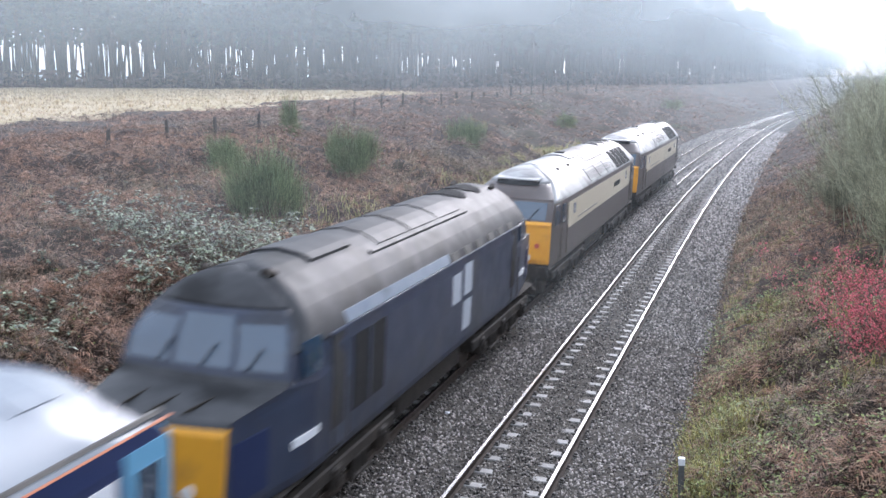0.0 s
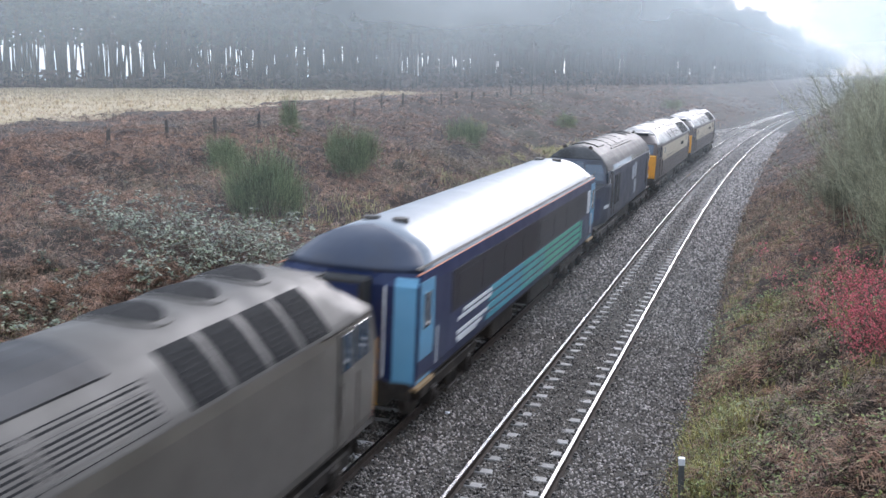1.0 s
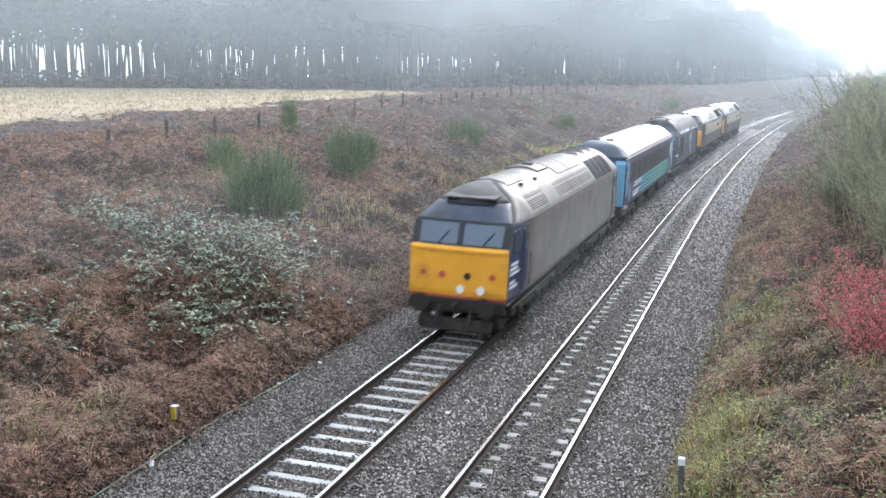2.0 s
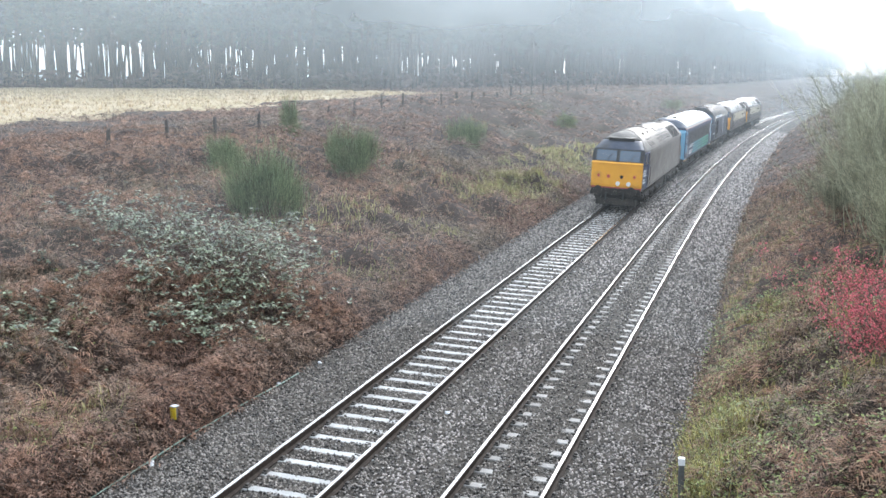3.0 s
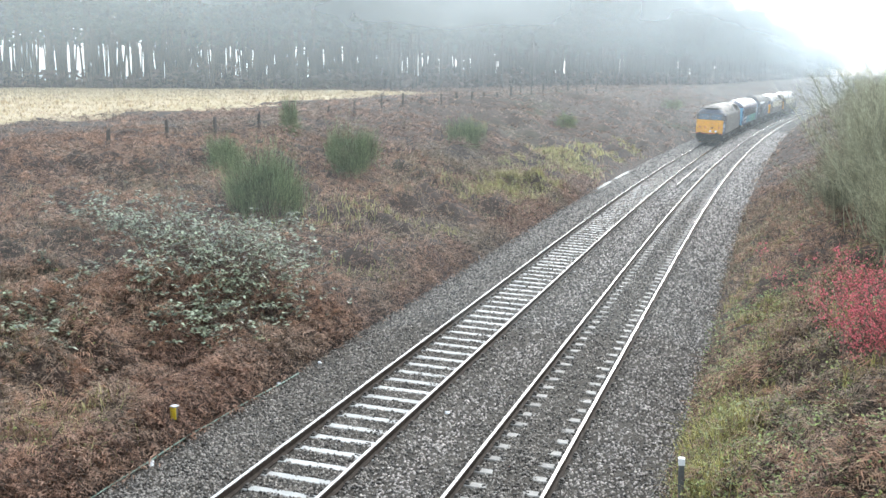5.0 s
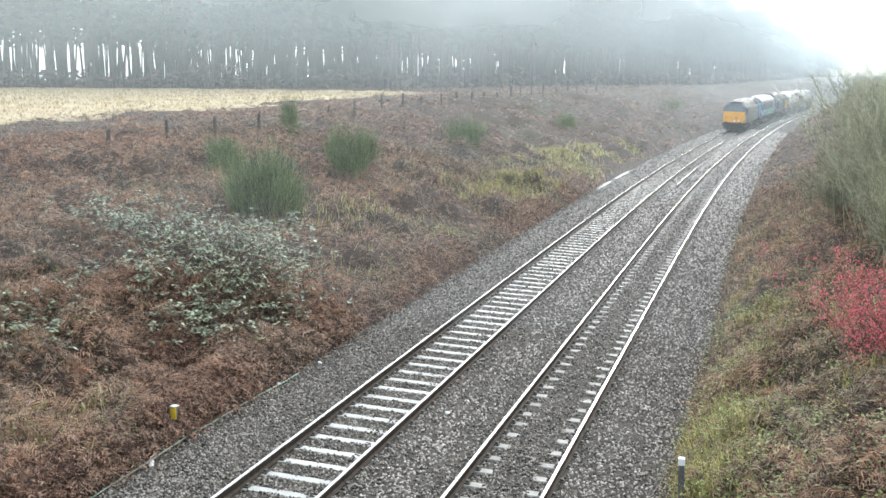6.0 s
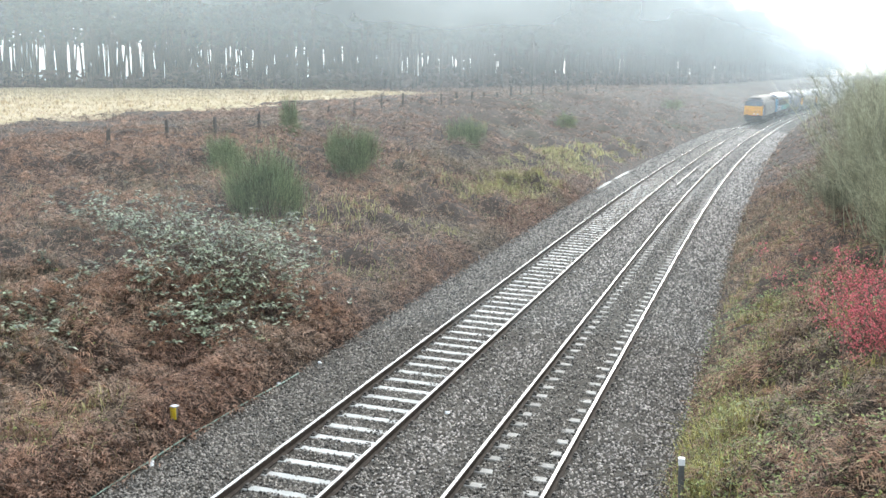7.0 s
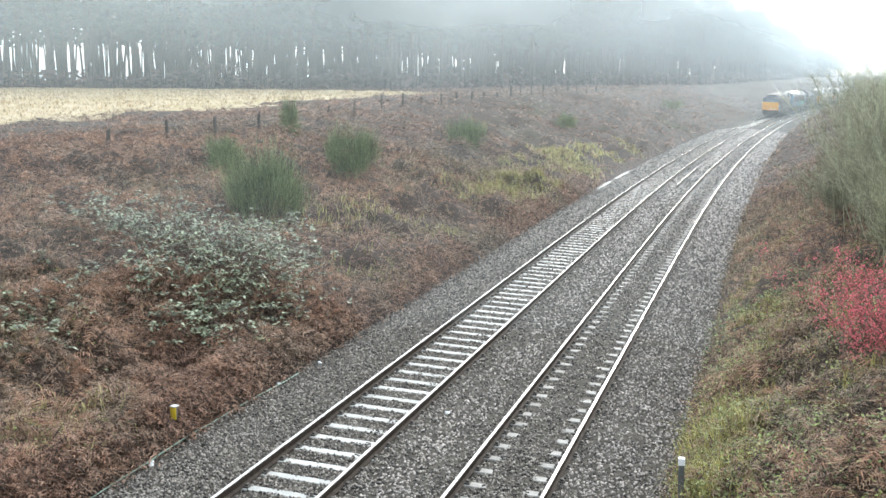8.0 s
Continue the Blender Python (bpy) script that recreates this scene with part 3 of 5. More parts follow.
S47 = Shape([(1.30, 1.05), (1.345, 1.2), (1.355, 2.0), (1.35, 2.8), (1.325, 2.95), (1.27, 3.05), (1.17, 3.18), (1.02, 3.36), (0.86, 3.52), (0.68, 3.65), (0.48, 3.76), (0.25, 3.83), (0.0, 3.86)],
            [(9.66, 1.05), (9.70, 1.3), (9.70, 2.35), (9.62, 2.42), (9.36, 3.02), (9.22, 3.18), (9.0, 3.36), (8.75, 3.52), (8.45, 3.65), (8.05, 3.76), (7.6, 3.83), (7.1, 3.86)])


def diesel_boxcab(label, paint, roof_paint, cab_paint, brow_paint, cream, near_cab_only):
    veh = tagged(new("diesel_locomotive"), label, "locomotive", group="vehicles of the train")
    sh = S47
    for side in (-1, 1):
        part("body_side", sh.sides(1.05, 2.95, side), paint, veh)
        if cream:
            part("cream_panel", sh.panel(-7.35, 7.35, 1.98, 2.80, side, 0.005), M_CREAM, veh, "cream upper side panel")
            part("body_side_window", sh.panel(-6.5, -6.1, 2.35, 2.68, side, 0.012), M_GLASS, veh)
            part("body_side_window", sh.panel(5.9, 6.3, 2.35, 2.68, side, 0.012), M_GLASS, veh)
            part("nameplate", sh.panel(2.6, 4.2, 2.32, 2.50, side, 0.02), M_GRILLE, veh, "dark cast nameplate")
            part("coach_line", sh.panel(-5.6, -1.6, 2.12, 2.16, side, 0.009), M_UMBER, veh)
        for end in (-1, 1):
            if end < 0 or not near_cab_only:
                part("cab_side", sh.panel(min(end * 9.56, end * 7.9), max(end * 9.56, end * 7.9), 1.1, 2.42, side, 0.006), cab_paint, veh)
                part("cab_side_upper", sh.panel(min(end * 9.30, end * 7.9), max(end * 9.30, end * 7.9), 2.42, 3.0, side, 0.006), cab_paint, veh)
            a, b = sorted((end * 9.15, end * 8.55))
            part("cab_side_window", sh.panel(a, b, 2.28, 2.86, side, 0.014), M_GLASS, veh)
            a, b = sorted((end * 8.42, end * 7.78))
            door = part("cab_door", sh.panel(a, b, 1.1, 2.9, side, 0.012), cab_paint if (end < 0 or not near_cab_only) else paint, veh)
            part("door_window", sh.panel(a + 0.1, b - 0.1, 2.28, 2.84, side, 0.020), M_GLASS, door)
            for yy in (a - 0.06, b + 0.06):
                x = (sh.w(1.8) + 0.06) * side
                part("handrail", rod(bmesh.new(), (x, yy, 1.25), (x, yy, 2.15), 0.013, n=6), M_WHEEL, door, "steel grab rail")
        for y0, y1 in ((-2.9, -1.0), (-0.85, 0.95), (1.1, 3.0)) if cream else ((-6.8, -4.7), (-3.0, -1.1), (-0.95, 0.95), (1.1, 3.0)):
            louvres(sh, veh, y0, y1, 3.02, 3.45, side, 9, roof_paint, M_GRILLE, 0.03 if cream else 0.009)
        for k in range(4):
            y0 = 3.55 + 1.02 * k
            mesh = part("radiator_grille", sh.panel(y0, y0 + 0.84, 3.0, 3.6, side, 0.02, 0.03, 8), M_GRILLE, veh, "dark radiator mesh")
            for i in range(9):
                z = 3.04 + 0.06 * i
                part("slat", sh.panel(y0 + 0.03, y0 + 0.81, z, z + 0.018, side, 0.027, 0.015, 2), M_GRILLE, mesh)
    part("roof", sh.roof(2.95), roof_paint, veh, smooth=True)
    part("floor_pan", boxes((-1.28, 1.28, -9.5, 9.5, 1.0, 1.06)), M_UNDER, veh)
    for sign in (-1, 1):
        part("front_lower", sh.face(1.18, 2.42, sign, n=11), M_YELLOW, veh, "yellow warning panel, scuffed")
        part("front_valance", sh.face(1.05, 1.18, sign), M_RED if paint is M_GREY else M_UNDER, veh)
        part("front_window_surround", sh.face(2.42, 3.02, sign), M_RUBBER if paint is M_GREY else cab_paint, veh)
        part("front_brow", sh.face(3.02, 3.44, sign, n=11), brow_paint, veh, smooth=True)
        part("roof_dome", sh.face(3.44, 3.86, sign, n=11), roof_paint, veh, smooth=True)
        for x0, x1 in ((-1.14, -0.08), (0.08, 1.14)):
            screen = part("windscreen", sh.face(2.47, 2.97, sign, x0, x1, 0.012, 5, False), M_GLASS, veh)
            bm = bmesh.new()
            xm = (x0 + x1) / 2
            rod(bm, (xm, sign * (sh.end(xm, 2.45) + 0.04), 2.45), (xm + 0.28, sign * (sh.end(xm, 2.8) + 0.04), 2.8), 0.012, n=5)
            part("wiper", bm, M_RUBBER, screen)
        part("horn_grille", sh.face(3.40, 3.53, sign, -0.66, 0.66, 0.05, 7, False, depth=0.25), M_GRILLE, veh, "dark slot in the cab brow")
        lip = slab([[(x, sign * y, 3.54 + 0.10 * (9.05 - y)) for y in (8.80, 8.58, 8.25)] for x in (-0.68, -0.4, 0, 0.4, 0.68)], (0, 0, -0.035))
        part("visor_lip", lip, roof_paint, veh, "projecting lip over the slot")
        part("front_ledge", sh.face(2.30, 2.36, sign, -1.2, 1.2, 0.035, 9, False), M_YELLOW, veh)
        for x in (-0.95, 0.95):
            bm = bmesh.new()
            rod(bm, (x, sign * 9.6, 1.72), (x, sign * 9.70, 1.72), 0.075, n=12)
            part("tail_lamp", bm, M_RED, veh, "red tail lamp")
        for x in (0.10, 0.66):
            bm = bmesh.new()
            rod(bm, (x, sign * 9.6, 1.36), (x, sign * 9.73, 1.36), 0.11, n=14)
            part("headlamp", bm, M_LAMP, veh, "clear round headlamp")
        for x in (-0.42, 0.28):
            bm = bmesh.new()
            rod(bm, (x, sign * 9.6, 1.70), (x, sign * 9.72, 1.70), 0.09, n=12)
            part("control_socket", bm, M_RED if x < 0 else M_UNDER, veh)
        draw_gear(veh, 9.66, sign)
        bm = boxes((-0.95, 0.95, sign * 9.72 - 0.02, sign * 9.72 + 0.02, 0.3, 0.62), (-0.9, -0.7, sign * 9.6 - 0.1, sign * 9.6 + 0.1, 0.5, 0.9), (0.7, 0.9, sign * 9.6 - 0.1, sign * 9.6 + 0.1, 0.5, 0.9))
        part("snow_plough", bm, M_UNDER, veh)
    if not cream:
        for side in (-1, 1):
            for z, y0, y1 in ((1.98, -9.35, -8.75), (1.86, -9.45, -8.8), (1.74, -9.45, -8.6), (1.52, -9.4, -9.0), (1.40, -9.4, -8.75)):
                part("logo_bar", sh.panel(y0, y1, z, z + 0.075, side, 0.016, nz=2), M_WHITE, veh, "white logo bar")
    # roof fittings
    for i in range(3):
        part("fan_rim", sh.disc(4.2 + 1.35 * i, 0.55, 0.022), roof_paint, veh)
        part("roof_fan", sh.disc(4.2 + 1.35 * i, 0.46, 0.030), M_GRILLE, veh, "round roof fan under dark mesh")
    part("exhaust_hump", sh.cover(-0.5, 0.5, -3.0, -1.6, 0.05), roof_paint, veh)
    bm = bmesh.new()
    rod(bm, (0.0, -2.25, 3.88), (0, -2.25, 3.96), 0.17, n=12)
    part("exhaust_port", bm, M_SOOT, veh, "sooty exhaust port")
    for y0, y1 in ((-1.3, 0.6), (0.66, 2.6)):
        part("roof_hatch", sh.cover(-0.8, 0.8, y0, y1, 0.03), M_SOOT if roof_paint is M_ROOFGREY else M_ROOFGREY, veh, "darker roof hatch")
    part("roof_hatch", sh.cover(-0.55, 0.55, -7.0, -5.2, 0.025), roof_paint, veh)
    for y in (-6.0, -4.2):
        for x in (0.67, -0.67):
            part("lifting_lug", boxes((x - 0.05, x + 0.05, y - 0.1, y + 0.1, 3.6, 3.72), bevel=0.02), M_UNDER, veh)
    for side in (-1, 1):
        part("fuel_tank", boxes((side * 0.65 - 0.45, side * 0.65 + 0.45, -2.3, 2.0, 0.36, 0.92), bevel=0.08), M_UNDER, veh)
        part("battery_box", boxes((side * 0.75 - 0.3, side * 0.75 + 0.4, 2.2, 3.1, 0.45, 0.92), bevel=0.04), M_UNDER, veh)
    for yc in (-5.75, 5.75):
        bogie(veh, yc, 3, 0.57, 4.4)
    return veh


S37 = Shape([(1.28, 1.05), (1.33, 1.2), (1.345, 2.0), (1.34, 2.75), (1.31, 2.96), (1.22, 3.16), (1.06, 3.39), (0.86, 3.59), (0.62, 3.76), (0.38, 3.87), (0.0, 3.93)],
            [(8.88, 1.05), (8.90, 1.2), (8.84, 2.25), (8.74, 2.40), (7.50, 2.52), (7.42, 2.60), (7.14, 3.42), (7.06, 3.51), (6.97, 3.62), (6.84, 3.75), (6.70, 3.84), (6.52, 3.90), (6.3, 3.93)], 0.12, 0.38)


def diesel_nosed():
    veh = tagged(new("diesel_locomotive"), "dark blue nosed diesel locomotive with yellow ends and sooty roof", "locomotive", group="vehicles of the train")
    sh = S37
    for side in (-1, 1):
        part("body_side", sh.sides(1.05, 2.95, side), M_BLUE37, veh)
        for end in (-1, 1):
            a, b = sorted((end * 6.95, end * 6.3))
            part("cab_side_window", sh.panel(a, b, 2.56, 3.04, side, 0.012), M_GLASS, veh)
            a, b = sorted((end * 5.95, end * 5.45))
            # Surface panel in black: the shade of the door recess is painted on.
            door = part("cab_door", sh.panel(a, b, 1.12, 2.95, side, 0.010), M_RUBBER, veh, "cab door, black for the shade of its recess")
            for yy in (a - 0.05, b + 0.05):
                part("handrail", rod(bmesh.new(), ((sh.w(1.8) + 0.06) * side, yy, 1.25), ((sh.w(1.8) + 0.06) * side, yy, 2.2), 0.013, n=6), M_WHEEL, door)
            a, b = sorted((end * 8.6, end * 7.8))
            part("nose_grille", sh.panel(a, b, 1.3, 2.1, side, 0.010), M_BLUE, veh)
            a, b = sorted((end * 7.2, end * 6.4))
            part("number_bar", sh.panel(a, b, 1.62, 1.74, side, 0.008), M_WHITE, veh, "white lettering bars")
        louv = part("side_grille", sh.panel(-5.1, -3.7, 1.55, 2.75, side, 0.012), M_GRILLE, veh, "dark side grille")
        part("grille_bar", sh.panel(-4.45, -4.35, 1.55, 2.75, side, 0.02), M_BLUE37, louv)
        for y0, z0, z1 in ((0.3, 2.1, 2.7), (1.15, 2.15, 2.8), (1.15, 1.4, 2.02)):
            part("white_logo_bar", sh.panel(y0, y0 + 0.62, z0, z1, side, 0.008), M_LOGO, veh, "pale logo block")
        for k in range(6):
            part("roof_edge_window", sh.panel(0.4 + 0.95 * k, 0.9 + 0.95 * k, 2.98, 3.13, side, 0.012), M_ROOFGREY, veh)
        part("cantrail_rib", sh.panel(-6.0, 6.6, 2.94, 2.98, side, 0.03), M_BLUE37, veh)
        # Added strip that carries the painted glare of the curved cantrail.
        part("cantrail_sheet", sh.panel(-5.3, 0.2, 2.99, 3.16, side, 0.012), M_CANTRAIL_GLARE, veh, "pale strip painting the glare on the curved cantrail")
    part("roof", sh.roof(2.95), M_SOOT, veh, smooth=True)
    part("floor_pan", boxes((-1.25, 1.25, -8.7, 8.7, 1.0, 1.06)), M_UNDER, veh)
    for sign in (-1, 1):
        part("nose_front", sh.face(1.05, 2.32, sign, n=11), M_YELLOW, veh, "yellow warning panel")
        part("nose_top", sh.face(2.32, 2.60, sign, n=11), M_SOOT, veh, "dark nose top")
        part("front_window_surround", sh.face(2.60, 3.46, sign), M_BROW, veh)
        for x in (-0.72, 0.0, 0.72):
            part("wiper", rod(bmesh.new(), (x, sign * (sh.end(x, 2.7) + 0.05), 2.70), (x + 0.2, sign * (sh.end(x, 3.0) + 0.05), 3.02), 0.012, n=5), M_RUBBER, veh)
        for x in (-0.55, 0.55):
            part("nose_hatch_edge", boxes((x - 0.015, x + 0.015, min(sign * 7.75, sign * 8.65), max(sign * 7.75, sign * 8.65), 2.44, 2.475)), M_UNDER, veh)
        part("front_brow", sh.face(3.46, 3.93, sign, n=11), M_SOOT, veh, smooth=True)
        for x0, x1, z1 in ((-0.93, -0.40, 3.28), (-0.34, 0.34, 3.38), (0.40, 0.93, 3.28)):
            part("windscreen", sh.face(2.70, z1, sign, x0, x1, 0.012, 7, True), M_GLASS, veh)
        for x in (-0.5, 0.5):
            bm = bmesh.new()
            rod(bm, (x, sign * 6.2, 3.83), (x, sign * 6.5, 3.87), 0.05, 0.075, n=10)
            part("horn", bm, M_UNDER, veh)
        for x in (-0.8, 0.8):
            bm = bmesh.new()
            rod(bm, (x, sign * 8.7, 1.5), (x, sign * 8.91, 1.5), 0.10, n=12)
            part("marker_lamp", bm, M_LAMP, veh)
        part("nose_seam", boxes((-0.02, 0.02, min(sign * 7.7, sign * 8.7), max(sign * 7.7, sign * 8.7), 2.40, 2.47)), M_UNDER, veh)
        draw_gear(veh, 8.9, sign)
    part("exhaust_hump", sh.cover(-0.55, 0.55, -5.0, -3.4, 0.05), M_SOOT, veh)
    for i in range(2):
        part("roof_fan", sh.disc(4.0 + 1.3 * i, 0.5, 0.025), M_GRILLE, veh, "round roof fan under dark mesh")
    for y in (-2.4, -0.6, 1.2):
        part("roof_hatch", sh.cover(-0.7, 0.7, y, y + 1.6, 0.022), M_SOOT, veh)
    for x in (-0.78, 0.78):
        part("roof_rib", sh.cover(x - 0.03, x + 0.03, -3.0, 3.0, 0.045), M_SOOT, veh)
    for side in (-1, 1):
        part("fuel_tank", boxes((side * 0.62 - 0.45, side * 0.62 + 0.45, -2.1, 2.1, 0.40, 0.92), bevel=0.08), M_UNDER, veh)
    for yc in (-5.4, 5.4):
        bogie(veh, yc, 3, 0.55, 4.1)
    return veh


SCO = Shape([(1.34, 1.05), (1.39, 1.25), (1.40, 2.0), (1.395, 2.9), (1.36, 3.12), (1.29, 3.24), (1.14, 3.40), (0.92, 3.56), (0.66, 3.69), (0.38, 3.77), (0.0, 3.81)],
            [(10.05, 1.05), (10.05, 3.12), (9.98, 3.24), (9.85, 3.40), (9.65, 3.56), (9.4, 3.69), (9.1, 3.77), (8.8, 3.81)], 0.05)


def coach():
    veh = tagged(new("passenger_coach"), "dark blue coach with pale roof, tinted windows and green stripes", "railway coach", group="vehicles of the train")
    sh = SCO
    for side in (-1, 1):
        part("body_side", sh.sides(1.05, 3.12, side), M_BLUE, veh)
        part("orange_line", sh.panel(-10.0, 10.0, 3.12, 3.138, side, 0.008, nz=2), M_ORANGE, veh, "thin orange cantrail line")
        part("gutter", sh.panel(-9.9, 9.9, 3.20, 3.235, side, 0.025, nz=2), M_ROOFGREY, veh)
        band = part("window_band", sh.panel(-7.9, 8.25, 2.02, 2.86, side, 0.006), M_BAND, veh, "dark tinted band of windows")
        for k in range(8):
            y = -7.5 + 2.0 * k
            part("pane", sh.panel(y, y + 1.55, 2.10, 2.74, side, 0.010), M_BAND, band)
        for k in range(4):
            z = 1.24 + 0.20 * k
            for (y0, y1, m) in ((-5.0, -1.4, M_TEAL), (-1.4, 1.4, M_AQUA), (1.4, 7.3 - 0.1 * abs(k - 1.5), M_GREEN)):
                part("livery_stripe", sh.panel(y0 + (0.10 * k if y0 < -4.5 else 0), y1, z, z + 0.13, side, 0.007, nz=2), m, veh, "turquoise to green livery stripe")
        part("stripe_end", sh.panel(7.32, 7.55, 1.32, 1.92, side, 0.007), M_GREEN, veh)
        for z, y0, y1 in ((1.74, -7.4, -4.6), (1.46, -7.4, -4.9), (1.34, -7.4, -5.4), (1.86, -7.0, -4.6), (1.28, -7.3, -5.8)):
            part("lettering_bar", sh.panel(y0, y1, z, z + 0.075, side, 0.008, nz=2), M_WHITE, veh, "white lettering bar")
        for a, b, label in ((-9.95, -9.1, "light blue end door"), (9.1, 9.95, "light blue end door")):
            door = part("end_door", sh.panel(a, b, 1.08, 2.98, side, 0.012), M_LIGHTBLUE, veh, label)
            part("door_window", sh.panel(a + 0.2, b - 0.2, 2.1, 2.75, side, 0.018), M_GLASS, door)
            bm = bmesh.new()
            rod(bm, ((sh.w(1.8) + 0.06) * side, b + 0.08 if a < 0 else a - 0.08, 1.3), ((sh.w(1.8) + 0.06) * side, b + 0.08 if a < 0 else a - 0.08, 2.0), 0.018, n=6)
            part("handrail", bm, M_WHITE, door)
        part("end_window", sh.panel(8.4, 8.95, 2.05, 2.8, side, 0.012), M_WHITE, veh, "frosted lavatory window")
        for y in (-10.0, 9.0):
            part("step_board", boxes((side * 1.36 - 0.08, side * 1.36 + 0.06, y, y + 1.0, 0.98, 1.05)), M_STEP, veh, "worn wooden step board")
        part("tank", boxes((side * 0.8 - 0.35, side * 0.8 + 0.4, -3.6, -1.4, 0.45, 1.0), bevel=0.06), M_UNDER, veh)
        part("equipment_case", boxes((side * 0.8 - 0.35, side * 0.8 + 0.4, 0.6, 3.4, 0.45, 1.0), bevel=0.05), M_UNDER, veh)
    part("roof", sh.roof(3.12), M_COACHROOF, veh, smooth=True)
    part("floor_pan", boxes((-1.32, 1.32, -9.95, 9.95, 0.98, 1.06)), M_UNDER, veh)
    for sign in (-1, 1):
        part("end_wall", sh.face(1.05, 3.12, sign, n=9), M_BLUE, veh, "dark blue end wall")
        part("roof_end", sh.face(3.12, 3.81, sign, n=11), M_BLUE37, veh, "dark blue roof end", smooth=True)
        gang = part("gangway", boxes((-0.48, 0.48, min(sign * 9.9, sign * 10.4), max(sign * 9.9, sign * 10.4), 1.1, 3.05), bevel=0.05), M_RUBBER, veh, "black rubber gangway")
        part("gangway_door", boxes((-0.36, 0.36, sign * 10.40 - 0.02, sign * 10.40 + 0.02, 1.15, 2.95)), M_BLUE, gang)
        part("corner_strip", sh.face(1.1, 3.05, sign, 0.92, 1.34, 0.012, 4, False), M_LIGHTBLUE, veh, "light blue end strip")
        for x in (-0.75, 0.75):
            bm = bmesh.new()
            rod(bm, (x, sign * 10.07, 1.2), (x, sign * 10.07, 2.9), 0.02, n=6)
            part("end_handrail", bm, M_WHITE, veh)
        draw_gear(veh, 10.02, sign)
    for y in (-8.0, 8.2):
        for x in (-0.3, 0.3):
            bm = bmesh.new()
            rod(bm, (x, y, 3.72), (x, y, 3.85), 0.16, n=14)
            part("roof_vent", bm, M_ROOFGREY, veh)
    part("roof_hatch", sh.cover(0.25, 0.85, 8.2, 8.8, 0.02), M_COACHROOF, veh)
    for yc in (-7.1, 7.1):
        bogie(veh, yc, 2, 0.46, 2.6)
    return veh


# ---- the train, from its tail to its leading engine: distance of each centre ahead of the tail face ----
TRAIN = [
    (diesel_boxcab("faded grey diesel locomotive with blue cab and yellow front", M_GREY, M_ROOFGREY, M_BLUE, M_BROW, False, True), 9.94, 5.75),
    (coach(), 31.9, 7.1),
    (diesel_nosed(), 52.95, 5.4),
    (diesel_boxcab("umber and cream diesel locomotive coupled behind its twin", M_UMBER, M_SILVER, M_UMBER, M_UMBER, True, False), 73.9, 5.75),
    (diesel_boxcab("umber and cream diesel locomotive leading the train", M_UMBER, M_SILVER, M_UMBER, M_UMBER, True, False), 95.5, 5.75),
]


def settle(veh, length, taper_from, taper_to, taper):
    """Stretch a vehicle to its true length and draw its ends in slightly in plan."""
    done = set()
    for ob in veh.children_recursive:
        if ob.data and ob.data.name not in done:
            done.add(ob.data.name)
            for v in ob.data.vertices:
                if "wheel" not in ob.name and v.co.z > 1.0:
                    u = min(max((abs(v.co.y) - taper_from) / (taper_to - taper_from), 0), 1)
                    v.co.x *= 1 - taper * u
                v.co.y *= length


for veh, taper in zip([t[0] for t in TRAIN], [(8.0, 9.7, 0.07), None, (6.9, 8.9, 0.22), (8.0, 9.7, 0.07), (8.0, 9.7, 0.07)]):
    settle(veh, 1.025, *(taper or (20, 21, 0)))
TAIL = np.polyfit([0, 0.9, 1.6, 2.8, 3.5, 4.5, 6.5, 8.0], [-31.9, -5.8, 14.85, 49.8, 70.0, 97.4, 151.2, 189.0], 4)


def vehicle_pose(s, half):
    """Where a vehicle stands whose bogies are half a wheelbase before and behind s."""
    a, b = tp(s - half, 0.0, 0.0), tp(s + half, 0.0, 0.0)
    m = (a + b) / 2
    th = math.atan2(b[0] - a[0], b[1] - a[1])
    return pose(m[0], m[1], 0.006, 0, math.degrees(math.atan(CANT)), -math.degrees(th))


def motions():
    """The train runs away from the bridge."""
    for veh, ahead, half in TRAIN:
        walk(veh, [(t, vehicle_pose(float(np.polyval(TAIL, t)) + ahead, half)) for t in np.arange(0, 8.01, 0.2)])

# ---- where the bushes stand: distance along the line, offset, sizes, seed ----
BRAMBLES = [
    (28.4, -8.0, 2.6, 2.4, 1.75, 3600, 1, "sprawling bramble bush with grey green glossy leaves on the bank"),
    (26.9, -6.2, 2.3, 2.0, 1.5, 2800, 2, "sprawling bramble bush with grey green glossy leaves on the bank"),
    (28.6, -10.6, 1.7, 1.4, 0.8, 1500, 3, "bramble bush with grey green leaves among bracken"),
    (26.0, -5.1, 1.1, 1.3, 0.9, 1100, 4, "low trailing bramble with small green leaves"),
    (19.9, -7.6, 1.4, 1.5, 0.55, 800, 5, "low grey green bramble patch among dead bracken"),
    (24.0, -9.3, 1.0, 1.0, 0.5, 600, 6, "low grey green bramble patch among dead bracken"),
    (35.2, -8.5, 0.8, 0.9, 0.5, 420, 7, "low grey green bramble patch among dead bracken"),
    (52.0, -12.0, 1.0, 1.0, 0.6, 300, 8, "low grey green bramble patch among dead bracken"),
    (31.2, -7.4, 1.5, 1.9, 1.0, 1300, 14, "sprawling bramble with grey green leaves on the bank"),
    (31.0, -10.4, 1.5, 1.6, 0.6, 1000, 15, "sprawling bramble with grey green leaves on the bank"),
    (24.6, -6.6, 1.3, 1.4, 0.8, 1000, 16, "low trailing bramble with small green leaves"),
    (23.6, -5.3, 1.3, 1.5, 0.7, 1200, 18, "low trailing bramble with small green leaves"),
